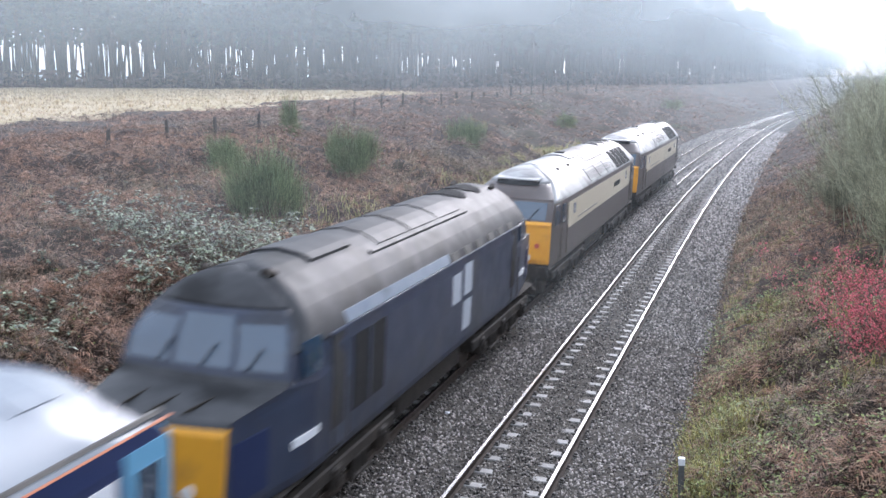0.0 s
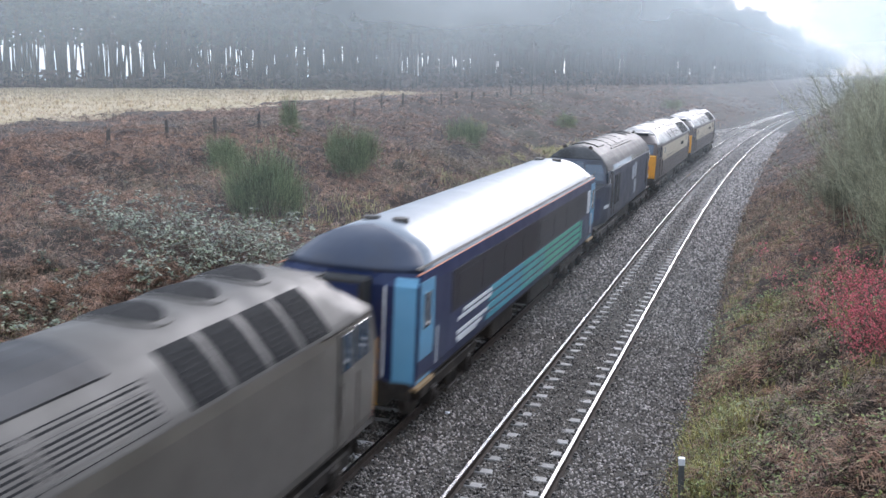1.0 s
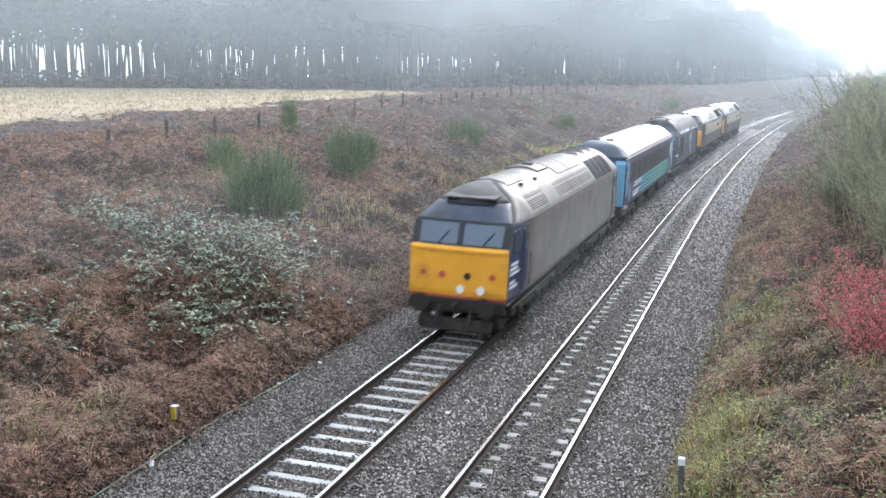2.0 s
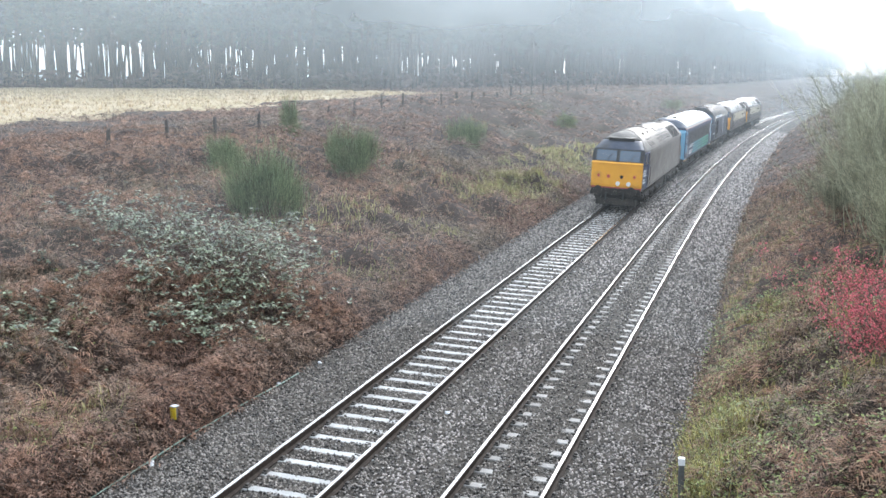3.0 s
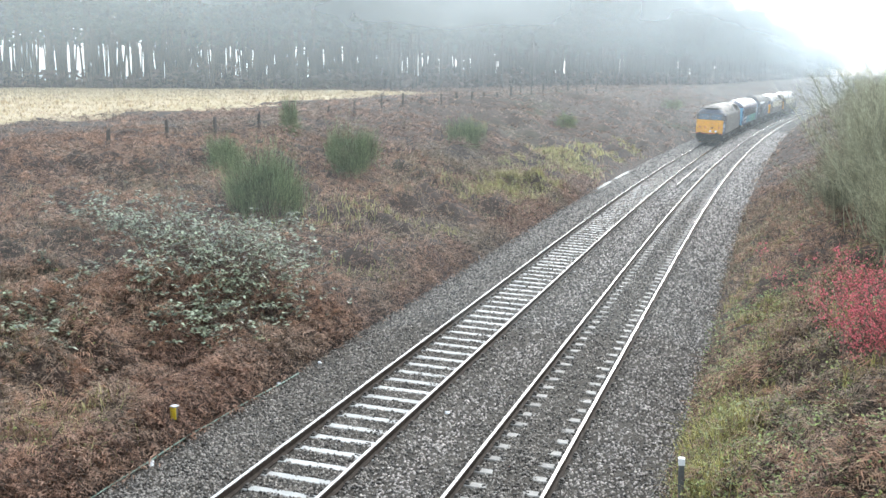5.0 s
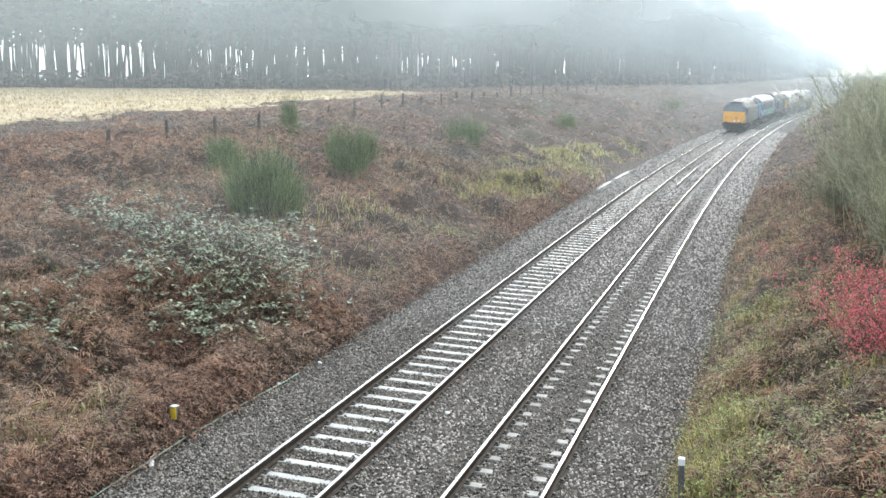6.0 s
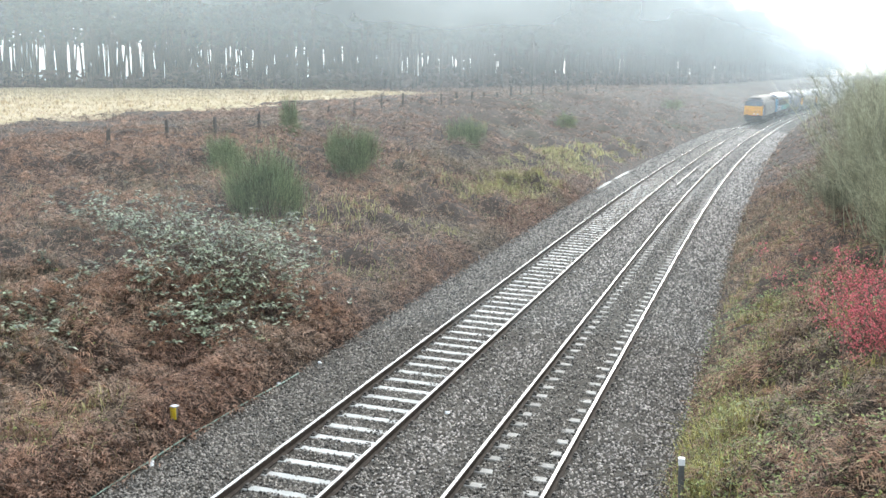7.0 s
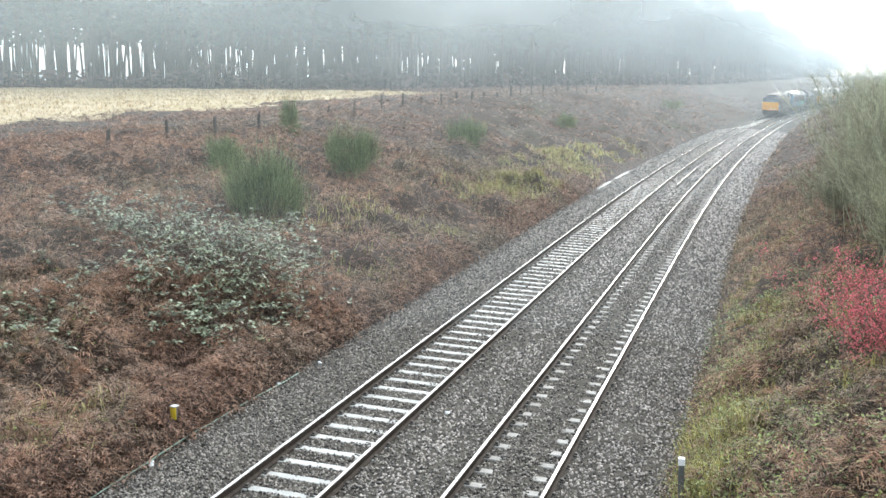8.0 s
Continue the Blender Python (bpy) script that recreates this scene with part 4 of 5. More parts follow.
    (31.0, -13.4, 1.4, 1.0, 0.5, 420, 17, "low trailing bramble with small green leaves"),
]
BROOMS = [(37.6, -10.3, 1.5, 3.2, 2000, 1), (43.2, -14.8, 0.9, 2.2, 900, 2), (48.6, -11.2, 1.1, 3.1, 1700, 3), (66.8, -10.8, 1.15, 2.7, 1300, 4),
          (56.0, -17.6, 0.5, 2.9, 500, 5), (96.3, -10.6, 1.1, 1.9, 600, 6), (150.0, -9.0, 1.5, 2.2, 500, 7)]
SHRUBS = [
    (35.0, 10.9, 4.7, 2.7, 90, 60, 1, 1100, "large shrub with many fine upright grey twigs"),
    (31.5, 10.8, 3.9, 2.1, 80, 56, 2, 900, "large shrub with many fine upright grey twigs"),
    (42.0, 11.6, 4.2, 2.2, 60, 44, 3, 700, "shrub with fine twigs and a few olive leaves"),
    (50.0, 12.6, 3.6, 2.4, 50, 40, 4, 2600, "shrub with fine twigs and yellow olive leaves"),
    (60.0, 12.5, 3.4, 2.6, 44, 36, 5, 1500, "shrub with fine twigs and yellow olive leaves"),
    (28.0, 10.6, 2.8, 1.9, 60, 44, 6, 200, "shrub with fine twigs and a few olive leaves"),
    (38.0, 9.7, 2.4, 1.6, 60, 40, 7, 300, "bare shrub with fine grey twigs"),
    (75.0, 13.0, 3.2, 2.6, 40, 30, 8, 1200, "shrub with fine twigs and yellow olive leaves"),
    (33.5, 12.6, 4.2, 2.4, 60, 44, 9, 300, "large bare shrub with many fine upright grey twigs"),
    (95.0, 14.0, 3.4, 3.0, 40, 30, 10, 900, "shrub with fine twigs and yellow olive leaves"),
]
BERRY = (20.4, 9.65, 2.0, 1.8, 5)

# ---- loose ballast stones near the bridge ----
def build_stones():
    rng = np.random.RandomState(11)
    n = 130000
    s = 13 + 137 * rng.rand(n) ** 2.5
    o = rng.uniform(-3.1, 6.05, n)
    keep = np.ones(n, bool)
    for offset, first, clear in ((0.0, 16.2192, (-1.0, 1.0)), (SPACING, 16.4, (-0.52, 0.52))):
        q = o - offset
        keep &= abs(abs(q) - 0.7525) > 0.10
        k = (s - first) / 0.7073
        near = abs(k - np.round(k)) * 0.7073 < (0.12 if offset else 0.085) + 0.035 * np.sin(q * 11 + np.round(k) * 5.1)
        if offset:
            show = near & (abs(q) > 0.42) & (abs(q) < 0.72)
        else:
            show = near & (abs(q) < 0.72) & (q < 0.42 + 0.26 * np.sin(np.round(k) * 7.3))
        keep &= ~show
    s, o = s[keep], o[keep]
    n = len(s)
    base = np.array([(1, 0, 0), (-1, 0, 0), (0, 1, 0), (0, -1, 0), (0, 0, 1), (0, 0, -0.7)], float)
    tris = np.array([(0, 2, 4), (2, 1, 4), (1, 3, 4), (3, 0, 4), (2, 0, 5), (1, 2, 5), (3, 1, 5), (0, 3, 5)])
    size = rng.uniform(0.016, 0.038, (n, 1, 1)) * (1 + np.clip(s - 25, 0, 100) / 50)[:, None, None]
    v = base[None] * rng.uniform(0.6, 1.25, (n, 6, 3)) * size
    a = rng.uniform(0, 6.283, n)
    ca, sa = np.cos(a)[:, None], np.sin(a)[:, None]
    t = rng.uniform(-0.7, 0.7, n)[:, None]
    x, y, z = v[..., 0] * ca - v[..., 1] * sa, v[..., 0] * sa + v[..., 1] * ca, v[..., 2]
    x, z = x * np.cos(t) - z * np.sin(t), x * np.sin(t) + z * np.cos(t)
    p = tp(s, o, bed_z(o) + 0.012)
    V = np.stack([x, y, z], -1) + p[:, None, :]
    drift = o + rng.normal(0, 0.25, n)
    clean = (drift > 4.4) | ((drift > 1.3) & (drift < 2.1))
    for pick, material, label in ((~clean, M_STONE, "loose grey crushed stones on the track bed"), (clean, M_STONE_CLEAN, "paler clean crushed stones on the ballast shoulder")):
        k = int(pick.sum())
        tagged(soup("ballast_stones", V[pick].reshape(-1, 3), (tris[None] + 6 * np.arange(k)[:, None, None]).reshape(-1, 3), material), label, "ballast", kind="stuff")


build_stones()


# ---- dead bracken over both sides of the cutting ----
def fronds(s, o, length, rng, pinnae=6, lift=0.12):
    """Drooping fern fronds standing on the ground at s, o."""
    n = len(s)
    root = tp(s, o, ground_z(s, o) - 0.03 + lift * rng.rand(n))
    az, el = rng.uniform(0, 6.283, n), rng.uniform(0.1, 1.25, n)
    d = np.stack([np.cos(az) * np.cos(el), np.sin(az) * np.cos(el), np.sin(el)], -1)
    side = np.stack([-np.sin(az), np.cos(az), rng.uniform(-0.6, 0.6, n)], -1)
    L = length[:, None]
    tri = []

    def at(t):
        return root + d * L * t + np.array([0, 0, -1.0]) * (L * 0.75 * t * t)

    for k in range(pinnae):
        t0, t1 = 0.12 + 0.84 * k / pinnae, 0.12 + 0.84 * (k + 0.40) / pinnae
        w = 0.36 * (1 - t0) * rng.uniform(0.5, 1.25, (n, 1)) + 0.04
        for sg in (-1, 1):
            tip = at(t1 + 0.06) + side * L * w * sg - np.array([0, 0, 1.0]) * L * w * rng.uniform(0.0, 0.5, (n, 1))
            tri.append(np.stack([at(t0), at(t1), tip], 1))
    stem = np.stack([root, root + side * 0.012, at(0.97)], 1)
    tri.append(stem)
    V = np.concatenate(tri, 0).reshape(-1, 3)
    return V, np.arange(len(V)).reshape(-1, 3)


def dead_stalks(s, o, rng):
    """Thin broken stems lying and leaning in the bracken."""
    n = len(s)
    root = tp(s, o, ground_z(s, o) + rng.uniform(-0.02, 0.25, n))
    az, el = rng.uniform(0, 6.283, n), rng.normal(0.25, 0.45, n)
    L = rng.uniform(0.2, 0.7, n)[:, None]
    d = np.stack([np.cos(az) * np.cos(el), np.sin(az) * np.cos(el), np.sin(el)], -1)
    w = np.stack([-np.sin(az), np.cos(az), np.full(n, 0.8)], -1) * (0.004 + s * 0.00012)[:, None]
    V = np.stack([root - w, root + w, root + d * L], 1).reshape(-1, 3)
    return V, np.arange(len(V)).reshape(-1, 3)


def scatter(n, s0, s1, o0, o1, power, rng):
    return s0 + (s1 - s0) * rng.rand(n) ** power, rng.uniform(o0, o1, n)


def build_bracken():
    rng = np.random.RandomState(21)
    s, o = scatter(84000, 9, 75, -26, TOE_L - 0.1, 1.6, rng)
    dens = lumps(o * 0.45 + 4, s * 0.4)
    keep = rng.rand(len(s)) < 0.86 + 0.3 * dens
    s, o = s[keep], o[keep]
    near = fronds(s, o, rng.uniform(0.2, 0.6, len(s)) * np.clip((TOE_L + 0.3 - o), 0.55, 1.0), rng, 5, np.clip((TOE_L - o) * 0.4, 0.08, 0.5) * np.clip(0.6 + dens[keep], 0.15, 1.2))
    sx, ox = scatter(24000, 11, 25, -14, TOE_L - 0.05, 1.0, rng)
    close = fronds(sx, ox, rng.uniform(0.15, 0.5, len(sx)) * np.clip((TOE_L + 0.4 - ox), 0.6, 1.0), rng, 5, 0.4)
    sx, ox = scatter(7000, -8, 11, -12, TOE_L - 0.05, 1.0, rng)
    behind = fronds(sx, ox, rng.uniform(0.3, 0.7, len(sx)), rng, 4, 0.4)
    sx, ox = scatter(9000, 14, 70, TOE_L - 0.9, TOE_L + 0.05, 1.4, rng)
    fringe = fronds(sx, ox, rng.uniform(0.25, 0.55, len(sx)), rng, 5, 0.35)
    s2, o2 = scatter(30000, 60, 230, -60, TOE_L - 0.3, 1.5, rng)
    keep = (o2 > field_edge(s2)) & ~behind_wood_edge(*tp(s2, o2, 0)[:, :2].T)
    s2, o2 = s2[keep], o2[keep]
    far = fronds(s2, o2, rng.uniform(0.5, 1.1, len(s2)), rng, 4)
    s3, o3 = scatter(5000, 20, 70, -36, -24, 1.2, rng)
    mid = fronds(s3, o3, rng.uniform(0.35, 0.8, len(s3)), rng, 5)
    stalks = dead_stalks(*scatter(42000, 9, 70, -24, TOE_L - 0.15, 1.5, rng), rng)
    tagged(soup("bracken_left_bank", *join(near, close, behind, fringe, mid, far, stalks), M_BRACKEN), "reddish brown dead bracken covering the cutting side", "bracken", kind="stuff")
    s, o = scatter(30000, 10, 70, TOE_R + 0.15, 17, 1.2, rng)
    keep = rng.rand(len(s)) < 0.8 + 0.35 * lumps(o * 0.8 + 2, s * 0.7)
    s, o = s[keep], o[keep]
    near = fronds(s, o, rng.uniform(0.2, 0.55, len(s)) * np.clip((o - TOE_R + 0.2), 0.5, 1.0), rng, 5, np.clip((o - TOE_R) * 0.3, 0.06, 0.35))
    s2, o2 = scatter(6000, 60, 200, TOE_R + 0.3, 24, 1.3, rng)
    far = fronds(s2, o2, rng.uniform(0.5, 1.1, len(s2)), rng, 4)
    sx, ox = scatter(13000, 13, 28, TOE_R + 0.1, 12.5, 1.0, rng)
    close = fronds(sx, ox, rng.uniform(0.15, 0.45, len(sx)), rng, 5, 0.3)
    stalks = dead_stalks(*scatter(20000, 10, 60, TOE_R + 0.1, 16, 1.3, rng), rng)
    tagged(soup("bracken_right_bank", *join(near, close, far, stalks), M_BRACKEN), "brown dead bracken and litter on the bank", "bracken", kind="stuff")


build_bracken()


def build_russet_fronds():
    """Larger collapsed fronds that still hold their shape, thickest high on the left bank."""
    rng = np.random.RandomState(23)
    s1, o1 = scatter(5200, 20, 52, -25, -7.5, 1.1, rng)
    s2, o2 = scatter(1500, 14, 30, -8.5, TOE_L - 0.5, 1.0, rng)
    s3, o3 = scatter(1900, 14, 48, TOE_R + 0.7, 13, 1.2, rng)
    s, o = np.concatenate([s1, s2, s3]), np.concatenate([o1, o2, o3])
    keep = rng.rand(len(s)) < 0.25 + 1.1 * hummocks(s, o, 1.25, 1) + 0.3 * lumps(o * 0.3, s * 0.3)
    s, o = s[keep], o[keep]
    tagged(soup("russet_fronds", *fronds(s, o, rng.uniform(0.45, 0.95, len(s)), rng, 11, 0.3), M_RUSSET), "russet collapsed bracken fronds on the banks", "bracken", kind="stuff")


build_russet_fronds()


def blades(s, o, height, width, rng, lean=0.5, zfun=ground_z):
    """Grass blades as narrow leaning triangles with one bend."""
    n = len(s)
    root = tp(s, o, zfun(s, o) - 0.02)
    az = rng.uniform(0, 6.283, n)
    d = np.stack([np.cos(az), np.sin(az), np.zeros(n)], -1)
    sd = np.stack([-np.sin(az), np.cos(az), np.zeros(n)], -1) * width[:, None]
    h = height[:, None]
    ln = rng.uniform(0.1, lean, (n, 1))
    up = np.array([0, 0, 1.0])
    mid = root + up * h * 0.6 + d * h * ln * 0.4
    tip = root + up * h * (1 - 0.35 * ln) + d * h * ln * 1.1
    V = np.stack([root - sd, root + sd, mid - sd * 0.7, mid + sd * 0.7, tip], 1).reshape(-1, 3)
    f = np.array([(0, 1, 2), (1, 3, 2), (2, 3, 4)])
    F = (f[None] + 5 * np.arange(n)[:, None, None]).reshape(-1, 3)
    return V, F


def build_dry_grass():
    """Thin dry stems standing through the bracken in drifts."""
    rng = np.random.RandomState(41)
    s, o = scatter(38000, 11, 70, -16, TOE_L - 0.2, 1.5, rng)
    keep = rng.rand(len(s)) < np.clip(0.35 + 0.9 * lumps(o * 0.35 + 9, s * 0.3 + 2), 0.05, 1)
    s2, o2 = scatter(18000, 13, 60, TOE_R + 0.1, 12, 1.3, rng)
    keep2 = rng.rand(len(s2)) < np.clip(0.35 + 0.9 * lumps(o2 * 0.5 + 3, s2 * 0.4), 0.05, 1)
    s, o = np.concatenate([s[keep], s2[keep2]]), np.concatenate([o[keep], o2[keep2]])
    tagged(soup("dry_grass", *blades(s, o, rng.uniform(0.25, 0.7, len(s)), rng.uniform(0.003, 0.006, len(s)) * (1 + s / 40), rng, 1.6), M_DRYGRASS), "thin dry olive grass standing in the bracken", "grass", kind="stuff")


build_dry_grass()


def tufts(centres, per, spread, rng, h=(0.25, 0.55)):
    s = np.concatenate([c[0] + rng.normal(0, spread * c[2], per) for c in centres])
    o = np.concatenate([c[1] + rng.normal(0, spread * c[2], per) for c in centres])
    return s, o, rng.uniform(h[0], h[1], len(s))


def build_grass():
    rng = np.random.RandomState(31)
    s = rng.uniform(20, 150, 60000)
    o = rng.uniform(-120, -33, 60000)
    keep = (o < field_edge(s)) & ~behind_wood_edge(*tp(s, o, 0)[:, :2].T)
    s, o = s[keep], o[keep]
    tagged(soup("field_grass", *blades(s, o, rng.uniform(0.1, 0.3, len(s)), rng.uniform(0.03, 0.08, len(s)), rng, 1.2), M_STRAW), "pale straw coloured winter grass of the field", "grass", kind="stuff")
    right = [(14.5 + 0.36 * k, 6.3 + 0.4 * math.sin(k * 1.7) + 0.3, 0.8) for k in range(22)] + [(19.5 + 0.5 * k, 7.1 + 0.3 * math.sin(k * 2.3), 0.9) for k in range(6)] + [(rng.uniform(15, 40), rng.uniform(6.3, 9.5), 0.6) for k in range(12)]
    s, o, h = tufts(right, 125, 0.36, rng, (0.2, 0.6))
    keep = o > TOE_R + 0.05
    a = blades(s[keep], o[keep], h[keep], rng.uniform(0.006, 0.013, keep.sum()), rng, 1.0)
    left = [(16 + 0.5 * k, -4.2 - 0.9 * abs(math.sin(k * 1.3)), 1.0) for k in range(5)] + [(rng.uniform(46, 96), rng.uniform(-8.0, -4.2), 1.3) for k in range(26)] + [(rng.uniform(52, 76), rng.uniform(-7.0, -4.4), 1.2) for k in range(55)] \
        + [(rng.uniform(30, 44), rng.uniform(-11, -4.5), 1.2) for k in range(8)] + [(rng.uniform(13, 20), rng.uniform(-9.5, -5), 1.1) for k in range(3)]
    s, o, h = tufts(left, 110, 0.5, rng, (0.2, 0.55))
    keep = o < TOE_L - 0.2
    b = blades(s[keep], o[keep], h[keep], rng.uniform(0.008, 0.016, keep.sum()) * (1 + s[keep] / 90), rng, 1.1)
    tagged(soup("bank_grass", *a, M_TUSSOCK_GREEN), "bright yellow green grass along the ballast edge", "grass", kind="stuff")
    tagged(soup("bank_grass", *b, M_TUSSOCK), "pale yellow grass tussocks on the cutting side", "grass", kind="stuff")


build_grass()


def leaf_cloud(centre, radii, n, size, rng, droop=0.3, shell=0.55):
    """Small folded leaves spread through an uneven dome; local coordinates."""
    u = rng.normal(0, 1, (n, 3))
    u[:, 2] = abs(u[:, 2]) * 0.9 - 0.1
    u /= np.linalg.norm(u, axis=1, keepdims=True)
    r = shell + (1 - shell) * rng.rand(n, 1) ** 0.5
    wob = 1 + 0.22 * np.sin(u[:, :1] * 5 + 1) * np.sin(u[:, 1:2] * 6 + 2) + 0.12 * np.sin(u[:, :1] * 13) * np.sin(u[:, 2:3] * 11)
    p = np.asarray(centre) + u * np.asarray(radii) * r * wob
    az = rng.uniform(0, 6.283, n)
    d = np.stack([np.cos(az), np.sin(az), rng.uniform(-droop - 0.4, 0.3, n)], -1)
    w = np.stack([-np.sin(az), np.cos(az), rng.uniform(-0.4, 0.4, n)], -1)
    L = rng.uniform(size * 0.6, size * 1.3, (n, 1))
    up = np.array([0, 0, 1.0])
    V = np.stack([p, p + d * L * 0.5 + w * L * 0.36 + up * L * 0.1, p + d * L, p + d * L * 0.5 - w * L * 0.36 + up * L * 0.1], 1).reshape(-1, 3)
    F = (np.array([(0, 1, 2), (0, 2, 3)])[None] + 4 * np.arange(n)[:, None, None]).reshape(-1, 3)
    return V, F


def arcs(n, reach, height, rng, k=6, r0=0.012, droop=0.9):
    """Arching stems from the origin."""
    az = rng.uniform(0, 6.283, n)
    rr, hh = reach * rng.uniform(0.4, 1.0, n), height * rng.uniform(0.6, 1.1, n)
    t = np.linspace(0, 1, k)
    root = rng.normal(0, reach * 0.25, (n, 2))
    x = root[:, :1] + np.cos(az)[:, None] * rr[:, None] * t
    y = root[:, 1:] + np.sin(az)[:, None] * rr[:, None] * t
    z = hh[:, None] * (np.sin(t * np.pi * droop))
    return np.stack([x, y, z], -1), r0 * (1 - 0.7 * t)[None] * np.ones((n, 1))


def bramble(s, o, rx, ry, h, n, seed, label):
    """Arching canes with rosettes of leaves along them, following the slope that they grow on."""
    rng = np.random.RandomState(seed)
    top = tagged(new("bramble_bush"), label, "bush", group="bramble bushes")
    top.location = place(s, o, -0.05)
    base = float(ground_z(s, o))
    canes = max(24, n // 22)
    lines, radii = arcs(canes, 1.0, 1.0, rng, 9, 0.007)
    lines = lines * np.array([rx * 1.15, ry * 1.15, h * 1.05])
    lines[..., 2] += 0.08 * np.sin(lines[..., 0] * 3) * np.sin(lines[..., 1] * 3) + ground_z(s + lines[..., 1], o + lines[..., 0]) - base
    soup("cane_tangle", *tubes(lines, radii), M_CANE, top, "thin brown arching canes")
    per = 7
    m = n // per
    k = rng.randint(0, canes, m)
    u = np.sqrt(rng.uniform(0.05, 1.0, m)) * 7.99
    i = u.astype(int)
    f = (u - i)[:, None]
    p = lines[k, i] * (1 - f) + lines[k, i + 1] * f + rng.normal(0, 0.05, (m, 3)) + np.array([0, 0, 0.06])
    v, q = leaf_cloud((0, 0, 0), (0.10, 0.10, 0.05), m * per, 0.095, rng)
    v = (v.reshape(m, per * 4, 3) + p[:, None]).reshape(-1, 3)
    soup("foliage", v, q, M_BRAMBLE, top, "frosted grey green bramble leaves")
    return top


for row in BRAMBLES:
    bramble(*row)


def broom(s, o, r, h, n, seed):
    rng = np.random.RandomState(seed)
    top = tagged(new("broom_bush"), "tall green broom bush with upright whippy twigs", "bush", group="broom bushes")
    top.location = place(s, o, -0.1)
    m = 14
    az, out = rng.uniform(0, 6.283, m), r * rng.uniform(0.1, 0.55, m)
    t = np.linspace(0, 1, 5)
    head = np.stack([np.cos(az) * out, np.sin(az) * out, h * rng.uniform(0.3, 0.6, m)], -1)
    lines = head[:, None, :] * t[None, :, None] ** np.array([1.3, 1.3, 0.9])
    soup("stool", *tubes(lines, np.full((m, 5), 0.02) * (1 - 0.6 * t)), M_CANE, top)
    n = int(n * 2.6)
    lobes = 17
    la = np.arange(lobes) * 2.4 + rng.uniform(0, 1, lobes)
    lr = r * np.sqrt(np.linspace(0.02, 1.0, lobes)) * rng.uniform(0.75, 1.05, lobes)
    lc = np.stack([np.cos(la) * lr, np.sin(la) * lr, h * rng.uniform(0.16, 0.68, lobes) * (1.05 - 0.42 * lr / r)], -1)
    c = rng.randint(0, lobes, n)
    root = lc[c] + rng.normal(0, 1, (n, 3)) * np.array([r * 0.17, r * 0.17, h * 0.11])
    root[:, 2] = np.clip(root[:, 2], h * 0.03, None)
    a2 = np.arctan2(root[:, 1] - lc[c, 1] * 0.5, root[:, 0] - lc[c, 0] * 0.5) + rng.normal(0, 0.8, n)
    tilt = abs(rng.normal(0.1, 0.45, n))
    L = h * rng.uniform(0.06, 0.24, n) * np.where(rng.rand(n) < 0.12, 1.9, 1.0)
    d = np.stack([np.cos(a2) * np.sin(tilt), np.sin(a2) * np.sin(tilt), np.cos(tilt)], -1)
    t = np.linspace(0, 1, 4)
    lines = root[:, None, :] + d[:, None, :] * (L[:, None] * t)[..., None] + np.array([0, 0, 1.0]) * (0.12 * L[:, None] * t ** 2)[..., None]
    soup("whip_crown", *tubes(lines, (0.0052 * (1 - 0.75 * t))[None] * np.ones((n, 1))), M_BROOM, top, "upright green whips")


for row in BROOMS:
    broom(*row)


def build_weeds():
    """Low green leaves and pale fern fronds among the bracken of the right bank, and a few on the left."""
    rng = np.random.RandomState(61)
    cs = [(14 + 18 * rng.uniform() ** 1.5, 6.2 + 4.3 * rng.uniform() ** 1.3) for k in range(190)] + [(rng.uniform(24, 50), rng.uniform(6.4, 10)) for k in range(30)] + [(rng.uniform(15, 60), rng.uniform(-9, -3.6)) for k in range(34)]
    pts = []
    for s, o in cs:
        n = rng.randint(40, 150)
        pts.append(np.stack([s + rng.normal(0, 0.45, n), o + rng.normal(0, 0.28, n)], -1))
    so = np.concatenate(pts)
    so = so[(so[:, 1] > TOE_R) | (so[:, 1] < TOE_L)]
    n = len(so)
    v, f = leaf_cloud((0, 0, 0), (0.12, 0.12, 0.12), n, 0.058, rng)
    p = tp(so[:, 0], so[:, 1], ground_z(so[:, 0], so[:, 1]) + rng.uniform(0.05, 0.36, n))
    tagged(soup("low_weeds", (v.reshape(n, 4, 3) + p[:, None]).reshape(-1, 3), f, M_WEED), "small green and yellow leaves among the bracken", "weeds", kind="stuff")
    s = np.concatenate([14 + 36 * rng.rand(800) ** 1.4, rng.uniform(14, 30, 60)])
    o = np.concatenate([rng.uniform(6.4, 11.5, 800), rng.uniform(-8, -4, 60)])
    tagged(soup("dead_ferns", *fronds(s, o, rng.uniform(0.25, 0.6, len(s)), rng, 11, 0.4), M_FERN), "pale tan dead fern fronds on the banks", "fern", kind="stuff")


build_weeds()


def branchy(n_stems, height, spread, sub, rng, r0=0.022, lean=(0, 0)):
    """Stems fanning up from a stool, each with side twigs; arrays for tubes()."""
    t = np.linspace(0, 1, 6)
    az = rng.uniform(0, 6.283, n_stems)
    out = spread * rng.uniform(0.15, 1.0, n_stems)
    hh = height * rng.uniform(0.55, 1.0, n_stems)
    base = rng.normal(0, spread * 0.2, (n_stems, 2))
    x = base[:, :1] + (np.cos(az) * out + lean[0])[:, None] * t ** 1.2 + rng.normal(0, 0.05, (n_stems, 6)) * t
    y = base[:, 1:] + (np.sin(az) * out + lean[1])[:, None] * t ** 1.2 + rng.normal(0, 0.05, (n_stems, 6)) * t
    z = hh[:, None] * t ** 0.92
    stems = np.stack([x, y, z], -1)
